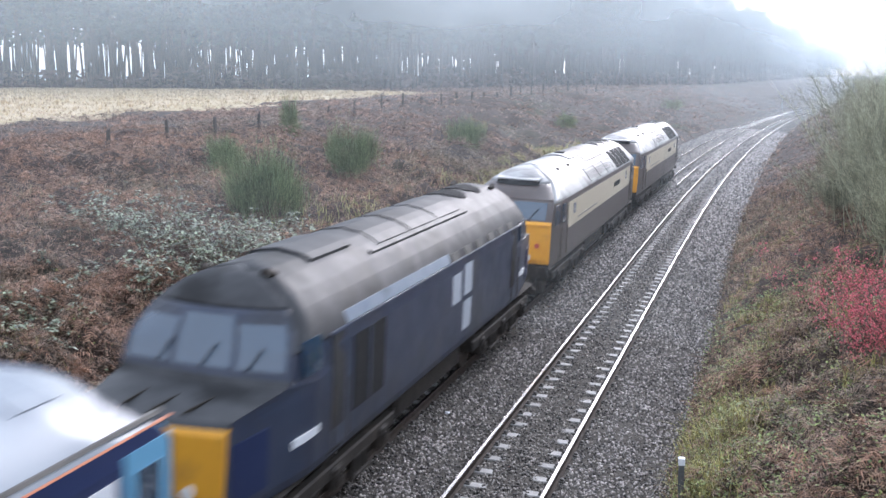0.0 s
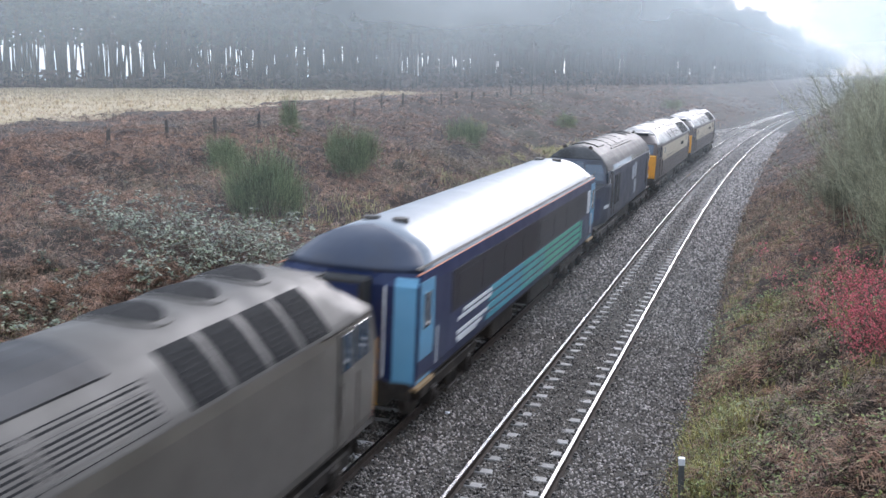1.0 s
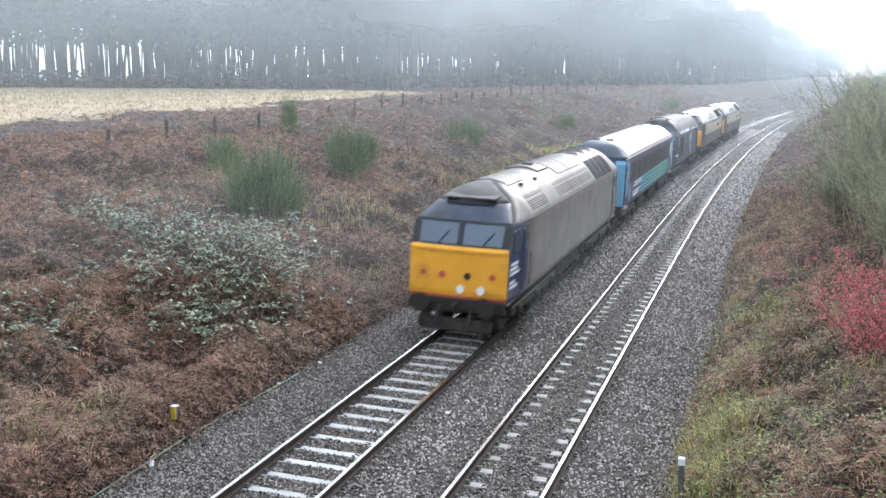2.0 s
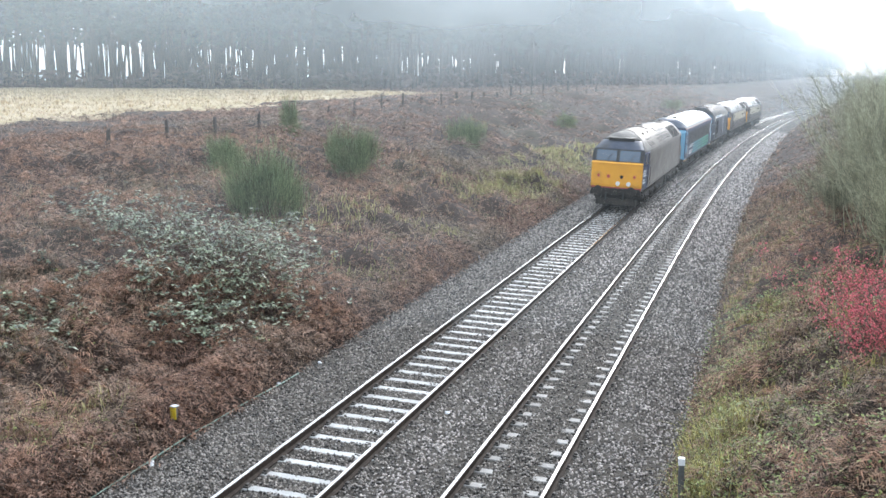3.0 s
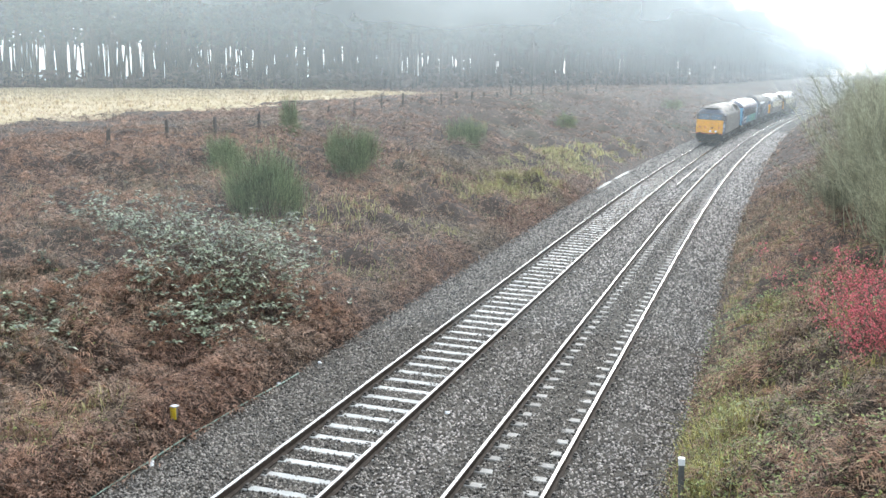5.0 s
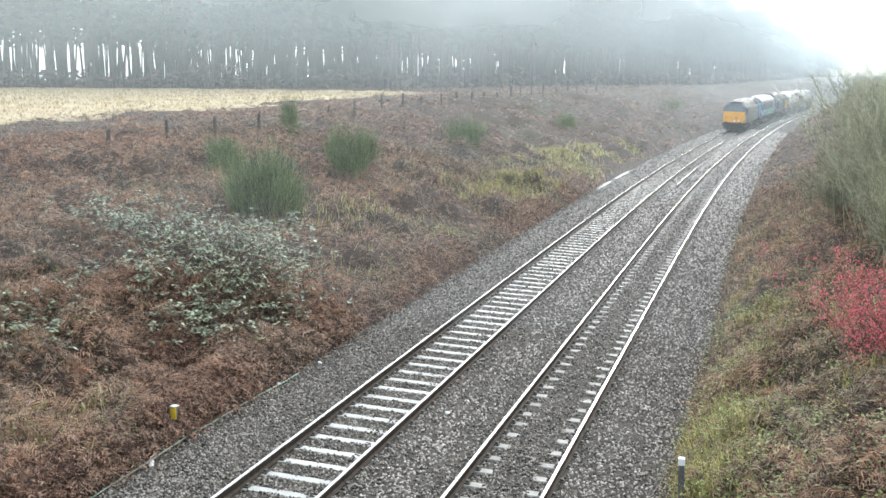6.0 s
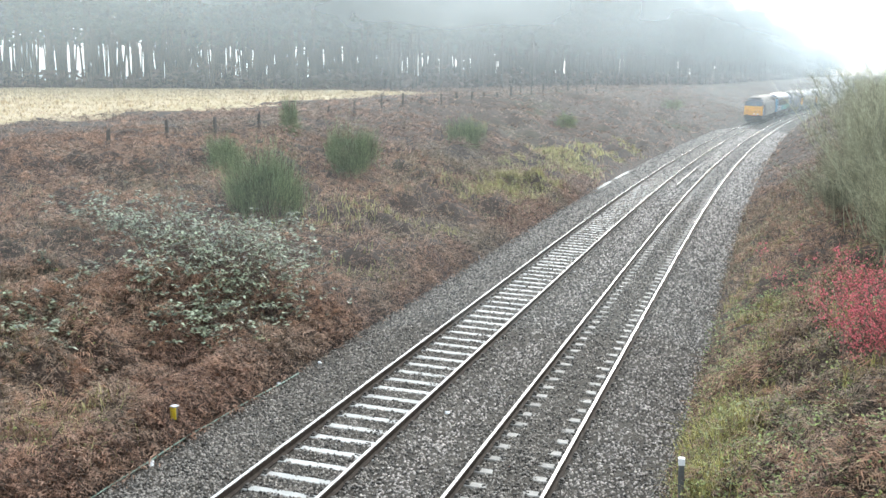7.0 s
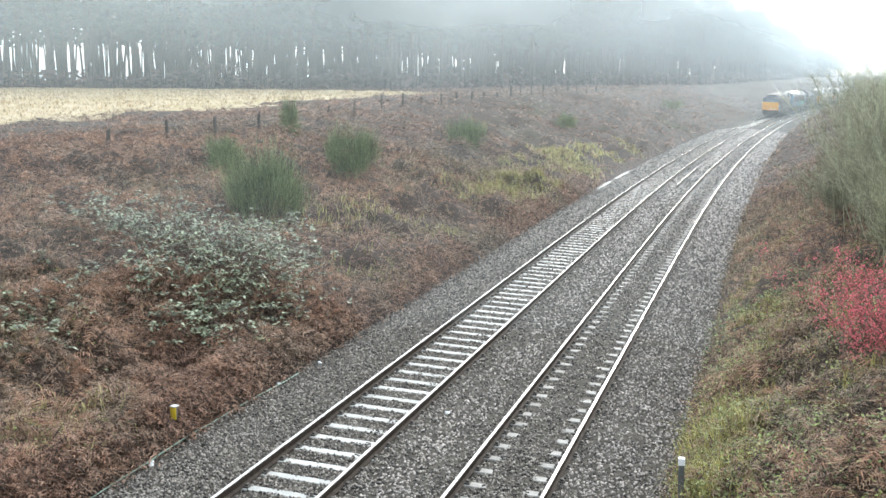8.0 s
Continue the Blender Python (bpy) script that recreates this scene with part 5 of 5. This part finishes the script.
    sr = r0 * (1 - 0.8 * t)[None] * rng.uniform(0.5, 1.1, (n_stems, 1))
    m = n_stems * sub
    who = np.repeat(np.arange(n_stems), sub)
    u = rng.uniform(0.25, 0.97, m)
    i = np.minimum((u * 5).astype(int), 4)
    f = (u * 5 - i)[:, None]
    root = stems[who, i] * (1 - f) + stems[who, i + 1] * f
    dirv = stems[who, i + 1] - stems[who, i]
    dirv /= np.linalg.norm(dirv, axis=1, keepdims=True)
    dirv = dirv + rng.normal(0, 0.75, (m, 3))
    dirv /= np.linalg.norm(dirv, axis=1, keepdims=True)
    L = height * rng.uniform(0.10, 0.28, m) * (1.1 - 0.5 * u)
    tt = np.linspace(0, 1, 4)
    twigs = root[:, None] + dirv[:, None] * (L[:, None] * tt)[..., None] + np.array([0, 0, 1.0]) * (0.15 * L[:, None] * tt ** 2)[..., None]
    tr = 0.0036 * (1 - 0.7 * tt)[None] * np.ones((m, 1))
    return stems, sr, twigs, tr


def bare_shrub(s, o, h, spread, stems, sub, seed, leaves, label):
    rng = np.random.RandomState(seed)
    top = tagged(new("bare_shrub"), label, "shrub", group="shrubs on the bank")
    top.location = place(s, o, -0.1)
    a, ar, b, br = branchy(stems, h, spread, int(sub * 1.9), rng, 0.013)
    soup("stool", *tubes(a, ar, 4), M_TWIG, top)
    soup("twig_mass", *tubes(b, br, 3), M_TWIG, top)
    if leaves:
        tips = b[rng.randint(0, len(b), leaves), rng.randint(1, 4, leaves)]
        v, f = leaf_cloud((0, 0, 0), (0.08, 0.08, 0.08), leaves, 0.055, rng)
        v = (v.reshape(leaves, 4, 3) + tips[:, None]).reshape(-1, 3)
        soup("foliage", v, f, M_TWIG_GREEN, top, "sparse olive leaves")


for row in SHRUBS:
    bare_shrub(*row)


def berry_bush(s, o, h, spread, seed):
    rng = np.random.RandomState(seed)
    top = tagged(new("berry_bush"), "bare thorny bush covered with red berries on the bank", "bush")
    top.location = place(s, o, -0.1)
    a, ar, b, br = branchy(46, h, spread, 20, rng, 0.016, (-0.25, 0))
    soup("stool", *tubes(a, ar, 4), M_CANE, top)
    soup("twig_mass", *tubes(b, br * 0.6, 3), M_CANE, top)
    n = 5600
    p = b[rng.randint(0, len(b), n), rng.randint(1, 4, n)] + rng.normal(0, 0.05, (n, 3))
    base = np.array([(1, 0, 0), (-1, 0, 0), (0, 1, 0), (0, -1, 0), (0, 0, 1), (0, 0, -1)], float)
    tris = np.array([(0, 2, 4), (2, 1, 4), (1, 3, 4), (3, 0, 4), (2, 0, 5), (1, 2, 5), (3, 1, 5), (0, 3, 5)])
    V = p[:, None] + base[None] * rng.uniform(0.009, 0.019, (n, 1, 1))
    soup("fruit", V.reshape(-1, 3), (tris[None] + 6 * np.arange(n)[:, None, None]).reshape(-1, 3), M_BERRY, top, "clusters of red berries")


berry_bush(*BERRY)


# ---- pine wood ----
def pine(seed, h, name_label):
    rng = np.random.RandomState(seed)
    top = tagged(new("pine_tree"), name_label, "pine tree", group="front of the pine wood")
    t = np.linspace(0, 1, 8)
    x, y = 0.35 * np.sin(t * 2.2 + seed) * t, 0.3 * np.sin(t * 3.1 + seed * 2) * t
    trunk = np.stack([x, y, h * t], -1)[None]
    v1 = tubes(trunk, (0.20 * (1 - 0.8 * t) + 0.02)[None], 8)
    m = 60
    u = rng.uniform(0.22, 0.97, m)
    root = np.stack([np.interp(u, t, x), np.interp(u, t, y), h * u], -1)
    az = rng.uniform(0, 6.283, m)
    L = np.where(u < 0.33, rng.uniform(0.6, 1.8, m), (3.0 - 1.9 * u) * rng.uniform(0.7, 1.2, m))
    d = np.stack([np.cos(az), np.sin(az), rng.uniform(-0.15, 0.35, m)], -1)
    tt = np.linspace(0, 1, 4)
    limbs = root[:, None] + d[:, None] * (L[:, None] * tt)[..., None] - np.array([0, 0, 1.0]) * (0.1 * L[:, None] * tt ** 2)[..., None]
    v2 = tubes(limbs, (0.05 * (1 - 0.8 * tt))[None] * np.ones((m, 1)), 3)
    soup("trunk", *join(v1, v2), M_PINEBARK, top, "straight dark trunk with dead lower limbs")
    live = np.where(u > 0.33)[0]
    n = 2600
    who = live[rng.randint(0, len(live), n)]
    q = rng.uniform(0.3, 1.05, (n, 1))
    p = root[who] + d[who] * L[who][:, None] * q + rng.normal(0, 0.38, (n, 3)) * np.array([1, 1, 0.6])
    a2 = rng.uniform(0, 6.283, n)
    dd = np.stack([np.cos(a2), np.sin(a2), rng.uniform(-0.2, 0.6, n)], -1) * rng.uniform(0.3, 0.65, (n, 1))
    ww = np.stack([-np.sin(a2), np.cos(a2), rng.uniform(-0.5, 0.5, n)], -1) * rng.uniform(0.08, 0.22, (n, 1))
    V = np.stack([p - dd * 0.4, p + ww, p + dd, p - ww], 1).reshape(-1, 3)
    F = (np.array([(0, 1, 2), (0, 2, 3)])[None] + 4 * np.arange(n)[:, None, None]).reshape(-1, 3)
    soup("crown", V, F, M_NEEDLE, top, "ragged dark green needle crown")
    return top


def ground_at(x, y):
    """Ground height at a world point of the heath, by the nearest place on the line."""
    i = np.argmin((TAB_X[:, None] - np.atleast_1d(x)) ** 2 + (TAB_Y[:, None] - np.atleast_1d(y)) ** 2, axis=0)
    th = TAB_TH[i]
    o = (x - TAB_X[i]) * np.cos(th) - (y - TAB_Y[i]) * np.sin(th)
    s = TAB_S[i] + (x - TAB_X[i]) * np.sin(th) + (y - TAB_Y[i]) * np.cos(th)
    return ground_z(s, o)


def build_wood():
    rng = np.random.RandomState(77)
    ride = math.radians(-33.8)

    def on_ride(x, y, half):
        """Whether a point lies on the narrow ride that lets the sky through the wood."""
        return abs((x - EYE[0]) * math.cos(ride) - (y - EYE[1]) * math.sin(ride)) < half

    kinds = [pine(k, 21 + 1.2 * k, "tall slender pine at the edge of the misty wood") for k in range(5)]
    xs, ys = np.array(WOOD_EDGE, float).T
    run = np.concatenate([[0], np.cumsum(np.hypot(np.diff(xs), np.diff(ys)))])
    k = 0
    edge_from, edge_to = run[1] + 35, run[6] + 60
    front = 280
    dist = np.linspace(edge_from, edge_to, front) + rng.uniform(-1.2, 1.2, front)
    for i, r in enumerate(dist):
        x, y = np.interp(r, run, xs), np.interp(r, run, ys)
        j = min(int(np.searchsorted(run, r)), len(xs) - 1)
        dx, dy = xs[j] - xs[j - 1], ys[j] - ys[j - 1]
        ln_ = math.hypot(dx, dy)
        back = rng.uniform(0.5, 9.0)
        x, y = x - dy / ln_ * back, y + dx / ln_ * back
        if on_ride(x, y, 0.7):
            x += 1.9
        m = pose(x, y, float(ground_at(x, y)[0]) - 0.1, rng.uniform(-1.5, 1.5), rng.uniform(-1.5, 1.5), rng.uniform(0, 360))
        if k < 5:
            kinds[k].matrix_basis = m
        else:
            copy_thing(kinds[rng.randint(0, 5)], m)
        k += 1
    # the rows behind, as one mass
    n = WOOD_ROWS
    r = np.concatenate([rng.uniform(run[1], run[5], n), run[5] + (run[7] - run[5]) * rng.rand(n) ** 1.3])
    back = rng.uniform(8, 62, len(r))
    j = np.clip(np.searchsorted(run, r), 1, len(xs) - 1)
    dx, dy = xs[j] - xs[j - 1], ys[j] - ys[j - 1]
    ln_ = np.hypot(dx, dy)
    x, y = np.interp(r, run, xs) - dy / ln_ * back, np.interp(r, run, ys) + dx / ln_ * back
    off_ride = ~on_ride(x, y, 0.55)
    x, y = x[off_ride], y[off_ride]
    g = np.asarray(ground_at(x, y)) - 0.2
    h = rng.uniform(20, 26, len(x))
    t = np.array([0, 0.1, 0.2, 0.3, 0.45, 1.0])
    bend = rng.normal(0, 0.13, (len(x), 1)) * np.sin(t * 9 + rng.uniform(0, 6, (len(x), 1))) * (t < 0.6)
    lines = np.stack([x[:, None] + rng.normal(0, 1.3, (len(x), 1)) * t + bend, y[:, None] + 0 * t, g[:, None] + h[:, None] * t], -1)
    tagged(soup("wood_trunks", *tubes(lines, (0.19 * (1 - 0.7 * t))[None] * rng.uniform(0.7, 1.3, (len(x), 1)), 5), M_PINEBARK), "dense dark pine trunks deep in the wood", "woodland", kind="stuff")
    per = 55
    who = np.repeat(np.arange(len(x)), per)
    m = len(who)
    f = rng.uniform(0.31, 1.0, m)
    rad = (3.2 - 2.4 * f) * np.sqrt(rng.rand(m)) * 1.15
    a = rng.uniform(0, 6.283, m)
    p = np.stack([x[who] + rad * np.cos(a), y[who] + rad * np.sin(a), g[who] + h[who] * f], -1)
    a2 = rng.uniform(0, 6.283, m)
    dd = np.stack([np.cos(a2), np.sin(a2), rng.uniform(-0.3, 0.6, m)], -1) * rng.uniform(0.6, 1.3, (m, 1))
    ww = np.stack([-np.sin(a2), np.cos(a2), rng.uniform(-0.7, 0.7, m)], -1) * rng.uniform(0.25, 0.6, (m, 1))
    V = np.stack([p - dd * 0.5, p + ww, p + dd, p - ww], 1).reshape(-1, 3)
    F = (np.array([(0, 1, 2), (0, 2, 3)])[None] + 4 * np.arange(m)[:, None, None]).reshape(-1, 3)
    tagged(soup("wood_canopy", V, F, M_NEEDLE), "dark green canopy of the pine wood", "woodland", kind="stuff")
    # low scrub under the trees
    q = 15000
    r = rng.uniform(run[1], run[6], q)
    back = rng.uniform(0, 30, q)
    j = np.clip(np.searchsorted(run, r), 1, len(xs) - 1)
    dx, dy = xs[j] - xs[j - 1], ys[j] - ys[j - 1]
    ln_ = np.hypot(dx, dy)
    x, y = np.interp(r, run, xs) - dy / ln_ * back, np.interp(r, run, ys) + dx / ln_ * back
    g = np.asarray(ground_at(x, y))
    p = np.stack([x, y, g + rng.uniform(0, 1.0, q) ** 1.3 * (2.4 + 1.3 * np.sin(r * 0.23) * np.sin(r * 0.071 + 1))], -1)
    a2 = rng.uniform(0, 6.283, q)
    dd = np.stack([np.cos(a2), np.sin(a2), rng.uniform(-0.3, 0.6, q)], -1) * rng.uniform(0.4, 1.0, (q, 1))
    ww = np.stack([-np.sin(a2), np.cos(a2), rng.uniform(-0.7, 0.7, q)], -1) * rng.uniform(0.2, 0.5, (q, 1))
    V = np.stack([p - dd * 0.5, p + ww, p + dd, p - ww], 1).reshape(-1, 3)
    F = (np.array([(0, 1, 2), (0, 2, 3)])[None] + 4 * np.arange(q)[:, None, None]).reshape(-1, 3)
    tagged(soup("wood_scrub", V, F, M_CANE), "brown scrub under the pines", "undergrowth", kind="stuff")


WOOD_ROWS = 1560
build_wood()

# ---- wire fence along the top of the cutting ----
POSTS = [42.75, 47.75, 52.5, 57.5, 62.4, 67.25, 71.75, 77.0, 81.5, 85.75, 91.0, 95.0, 99.5, 103.75, 108.25, 113.25, 117.0, 121.5, 126.5, 133.0, 138.75, 143.5, 149.0, 154.5]


def build_fence():
    rng = np.random.RandomState(5)
    top = tagged(new("fence"), "old wooden post and wire fence above the cutting", "fence")
    heads = []
    for s in POSTS:
        h, w = rng.uniform(1.0, 1.3), rng.uniform(0.055, 0.08)
        bm = bmesh.new()
        box(bm, -w, w, -w, w, -0.4, h, bevel=0.015)
        for v in bm.verts:
            if v.co.z > 0.5:
                v.co.z += 0.05 * v.co.x / w
        ob = part("post", bm, M_POST, top)
        p = place(s, -20.2)
        ob.matrix_basis = pose(*p, rng.uniform(-4, 4), rng.uniform(-4, 4), rng.uniform(0, 90))
        heads.append(p)
    for frac in (0.35, 0.62, 0.92):
        pts = np.array([[(p.x, p.y, p.z + frac) for p in heads]])
        soup("wire", *tubes(pts, np.full((1, len(heads)), 0.004), 4), M_WIRE, top)


build_fence()

# ---- trackside markers, cables and litter ----
M_MARKYELLOW = mat("yellow_plate", (0.75, 0.55, 0.03), (0.82, 0.62, 0.05), 6, 0.4)
M_TIMBER = mat("grey_timber", (0.16, 0.14, 0.12), (0.26, 0.23, 0.20), 8, 0.8, bump=0.006, bscale=40, stretch=(1, 1, 0.2))
M_CABLE = mat("pale_green_cable", (0.16, 0.26, 0.20), (0.26, 0.36, 0.30), 3, 0.45, world_space=True)
M_BLACKCABLE = mat("black_cable", (0.03, 0.03, 0.03), (0.06, 0.06, 0.06), 3, 0.5, world_space=True)
M_LITTER_WHITE = mat("white_plastic", (0.75, 0.76, 0.80), (0.82, 0.83, 0.86), 6, 0.35)
M_GREYMETAL = mat("weathered_metal_post", (0.10, 0.105, 0.11), (0.17, 0.175, 0.18), 9, 0.5, metal=0.4)


def yellow_marker(s, o):
    top = tagged(new("marker_post"), "short grey trackside post with a yellow plate and white cap", "marker post")
    top.matrix_basis = pose(*place(s, o, -0.2), 0, 0, -18)
    part("post", boxes((-0.045, 0.045, -0.045, 0.045, -0.3, 0.62), bevel=0.01), M_TIMBER, top)
    part("plate", boxes((-0.07, 0.09, -0.075, -0.055, 0.38, 0.61), bevel=0.004), M_MARKYELLOW, top, "yellow number plate")
    cap = boxes((-0.06, 0.07, -0.085, 0.05, 0.62, 0.64), bevel=0.006)
    part("cap", cap, M_LITTER_WHITE, top, "white cap")


def grey_marker(s, o):
    top = tagged(new("marker_post"), "slim dark grey post with a white top beside the ballast", "marker post")
    top.matrix_basis = pose(*place(s, o, -0.12), 0, 0, 8)
    part("post", boxes((-0.045, 0.045, -0.045, 0.045, -0.3, 0.93), bevel=0.01), M_GREYMETAL, top)
    part("white_top", boxes((-0.052, 0.052, -0.052, 0.052, 0.91, 1.03), bevel=0.01), M_LITTER_WHITE, top, "white painted top")


yellow_marker(18.6, -3.32)
grey_marker(17.4, 6.32)


def cable(name, pts, r, material, label):
    s, o, dz = np.array(pts, float).T
    f = np.linspace(0, len(s) - 1, len(s) * 6)
    i = np.arange(len(s))
    s, o, dz = np.interp(f, i, s), np.interp(f, i, o), np.interp(f, i, dz)
    o = o + 0.02 * np.sin(s * 2.3)
    z = np.maximum(np.where((o > -3.35) & (o < 6.2), bed_z(o), -9), ground_z(s, o)) + dz
    tagged(soup(name, *tubes(tp(s, o, z)[None], np.full((1, len(s)), r), 6), material), label, "cable")


cable("lineside_cable", [(13, -3.0, 0.04), (15.6, -2.98, 0.05), (17.5, -3.0, 0.08), (19, -3.05, 0.06), (20.3, -3.06, 0.04), (21.5, -3.0, 0.03), (23.5, -2.9, 0.03)], 0.016, M_CABLE, "pale green cable lying along the foot of the bank")
cable("lineside_cable", [(17, 5.62, 0.03), (19, 5.72, 0.03), (20.5, 5.84, 0.03), (23, 5.92, 0.03), (27, 5.9, 0.03)], 0.014, M_BLACKCABLE, "thin black cable lying on the ballast shoulder")


def crumpled(name, s, o, size, seed, label):
    rng = random.Random(seed)
    bm = bmesh.new()
    bmesh.ops.create_icosphere(bm, subdivisions=2, radius=1.0)
    for v in bm.verts:
        v.co = Vector((v.co.x * size[0], v.co.y * size[1], v.co.z * size[2])) * rng.uniform(0.75, 1.2)
    ob = part(name, bm, M_LITTER_WHITE, None, label)
    z = max(float(bed_z(o)) if -3.35 < o < 6.2 else -9, float(ground_z(s, o)))
    ob.matrix_basis = Matrix.Translation(tp(s, o, z + size[2] * 0.7).tolist()) @ Euler((0.2, 0.1, rng.uniform(0, 3))).to_matrix().to_4x4()
    tagged(ob, label, "litter")


crumpled("plastic_bottle", 17.0, -2.9, (0.06, 0.11, 0.05), 1, "crushed white plastic bottle beside the cable")
crumpled("paper_scrap", 24.5, -2.8, (0.05, 0.07, 0.04), 2, "white scrap of paper on the ballast edge")
crumpled("paper_scrap", 22.6, -2.98, (0.05, 0.06, 0.03), 3, "white scrap of paper on the ballast edge")
crumpled("paper_scrap", 41.0, -3.1, (0.05, 0.05, 0.05), 4, "white scrap of paper on the ballast edge")
crumpled("paper_scrap", 21.3, 1.35, (0.06, 0.06, 0.03), 5, "white stone sized scrap between the tracks")

# spare rail lying between the tracks, and pale troughing lids along the foot of the bank
spare = sweep("spare_rail", [(x, z + 0.03) for x, z in RAIL_PROFILE], 1.62, 70.5, 86.0, 1.5, M_RUST, None)
tagged(spare, "spare rail lying loose between the tracks", "rail")
sweep("running_band", [(-0.033, 0.023), (-0.029, 0.033), (0.029, 0.033), (0.033, 0.023)], 1.62, 70.5, 86.0, 1.5, M_STEEL, spare)


def troughing():
    top = tagged(new("cable_trough"), "row of pale concrete cable trough lids by the bank", "cable trough")
    bm = boxes((-0.11, 0.11, -0.48, 0.48, -0.12, 0.02), bevel=0.015)
    first = part("lid", bm, M_SLEEPER, top)
    me = first.data
    for i in range(13):
        s = 68.9 + i * 1.0
        if i in (5, 6):
            continue
        ob = first if i == 0 else new("lid", me)
        ob.parent = top
        x, y, th = (float(a) for a in line(s))
        ob.matrix_basis = Matrix.Translation(tp(s, -2.95, float(bed_z(-2.95)) + 0.06).tolist()) @ Euler((0, 0.05 * math.sin(i * 3.1), -th + 0.03 * math.sin(i * 1.7))).to_matrix().to_4x4()


troughing()


def white_post(s, o):
    top = tagged(new("distance_post"), "small white post beside the distant curve", "marker post")
    top.matrix_basis = pose(*place(s, o), 0, 0, 5)
    part("post", boxes((-0.09, 0.09, -0.06, 0.06, -0.3, 1.5), bevel=0.02), M_LITTER_WHITE, top)


white_post(236.0, -3.6)


# ---- mist haze: thin upright see-through sheets whose pale colour stands in for hazy air ----
def mist_material(cover, x0, x1, seed, tint):
    """Pale tint standing in for haze on the sheet: thicker higher up and towards x1, in slow uneven drifts."""
    m = bpy.data.materials.new("mist_haze")
    m.use_nodes = True
    nd, ln = m.node_tree.nodes, m.node_tree.links
    nd.remove(nd["Principled BSDF"])
    place_ = nd.new("ShaderNodeNewGeometry").outputs["Position"]
    xyz = nd.new("ShaderNodeSeparateXYZ")
    ln.new(place_, xyz.inputs[0])

    def spread(value, lo, hi, a, b, smooth=False):
        r = nd.new("ShaderNodeMapRange")
        r.interpolation_type = "SMOOTHSTEP" if smooth else "LINEAR"
        for key, v in zip(("From Min", "From Max", "To Min", "To Max"), (lo, hi, a, b)):
            r.inputs[key].default_value = v
        ln.new(value, r.inputs["Value"])
        return r.outputs["Result"]

    def times(a, b):
        k = nd.new("ShaderNodeMath")
        k.operation = "MULTIPLY"
        ln.new(a, k.inputs[0])
        if isinstance(b, float):
            k.inputs[1].default_value = b
        else:
            ln.new(b, k.inputs[1])
        return k.outputs[0]

    mp = nd.new("ShaderNodeMapping")
    mp.inputs["Scale"].default_value, mp.inputs["Location"].default_value = (0.05, 0.05, 0.11), (seed * 3.7, 0, seed * 1.3)
    ln.new(place_, mp.inputs["Vector"])
    nz = nd.new("ShaderNodeTexNoise")
    nz.inputs["Scale"].default_value, nz.inputs["Detail"].default_value = 1.0, 3.0
    ln.new(mp.outputs[0], nz.inputs["Vector"])
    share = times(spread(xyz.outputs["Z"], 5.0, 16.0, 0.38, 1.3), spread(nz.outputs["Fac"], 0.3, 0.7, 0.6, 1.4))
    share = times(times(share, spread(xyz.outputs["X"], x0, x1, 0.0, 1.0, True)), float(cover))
    low = nd.new("ShaderNodeMath")
    low.operation = "MINIMUM"
    low.inputs[1].default_value = 0.85
    ln.new(share, low.inputs[0])
    dif, trl, haze_shader, clear, veil = (nd.new("ShaderNode" + k) for k in ("BsdfDiffuse", "BsdfTranslucent", "MixShader", "BsdfTransparent", "MixShader"))
    for k in (dif, trl):
        k.inputs["Color"].default_value = tint
    haze_shader.inputs[0].default_value = 0.6
    ln.new(dif.outputs[0], haze_shader.inputs[1])
    ln.new(trl.outputs[0], haze_shader.inputs[2])
    ln.new(low.outputs[0], veil.inputs[0])
    ln.new(clear.outputs[0], veil.inputs[1])
    ln.new(haze_shader.outputs[0], veil.inputs[2])
    ln.new(veil.outputs[0], nd["Material Output"].inputs["Surface"])
    return m


def mist_bank(dist, cover, x0, x1):
    """A curved sheet of painted haze at a distance from the bridge, bluer from 180 m on."""
    az = np.radians(np.linspace(-46, 16, 40))
    x, y = EYE[0] + dist * np.sin(az), dist * np.cos(az)
    V = [(a, b, z) for a, b in zip(x, y) for z in (-2.0, 12.0 + dist * 0.085)]
    F = [(2 * i, 2 * i + 2, 2 * i + 3, 2 * i + 1) for i in range(len(x) - 1)]
    tagged(raw("mist_bank", V, F, mist_material(cover, x0, x1, dist * 0.01, (0.84, 0.93, 0.97, 1) if dist < 180 else (0.80, 0.92, 1.0, 1)), smooth=True), "thin see-through sheet standing in for mist haze across the cutting", "mist", kind="structure")


# Sheets by distance: the farther, the denser the painted haze.
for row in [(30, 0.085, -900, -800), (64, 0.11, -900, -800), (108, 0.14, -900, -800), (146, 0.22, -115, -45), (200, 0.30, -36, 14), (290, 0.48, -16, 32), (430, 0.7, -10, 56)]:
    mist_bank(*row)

motions()
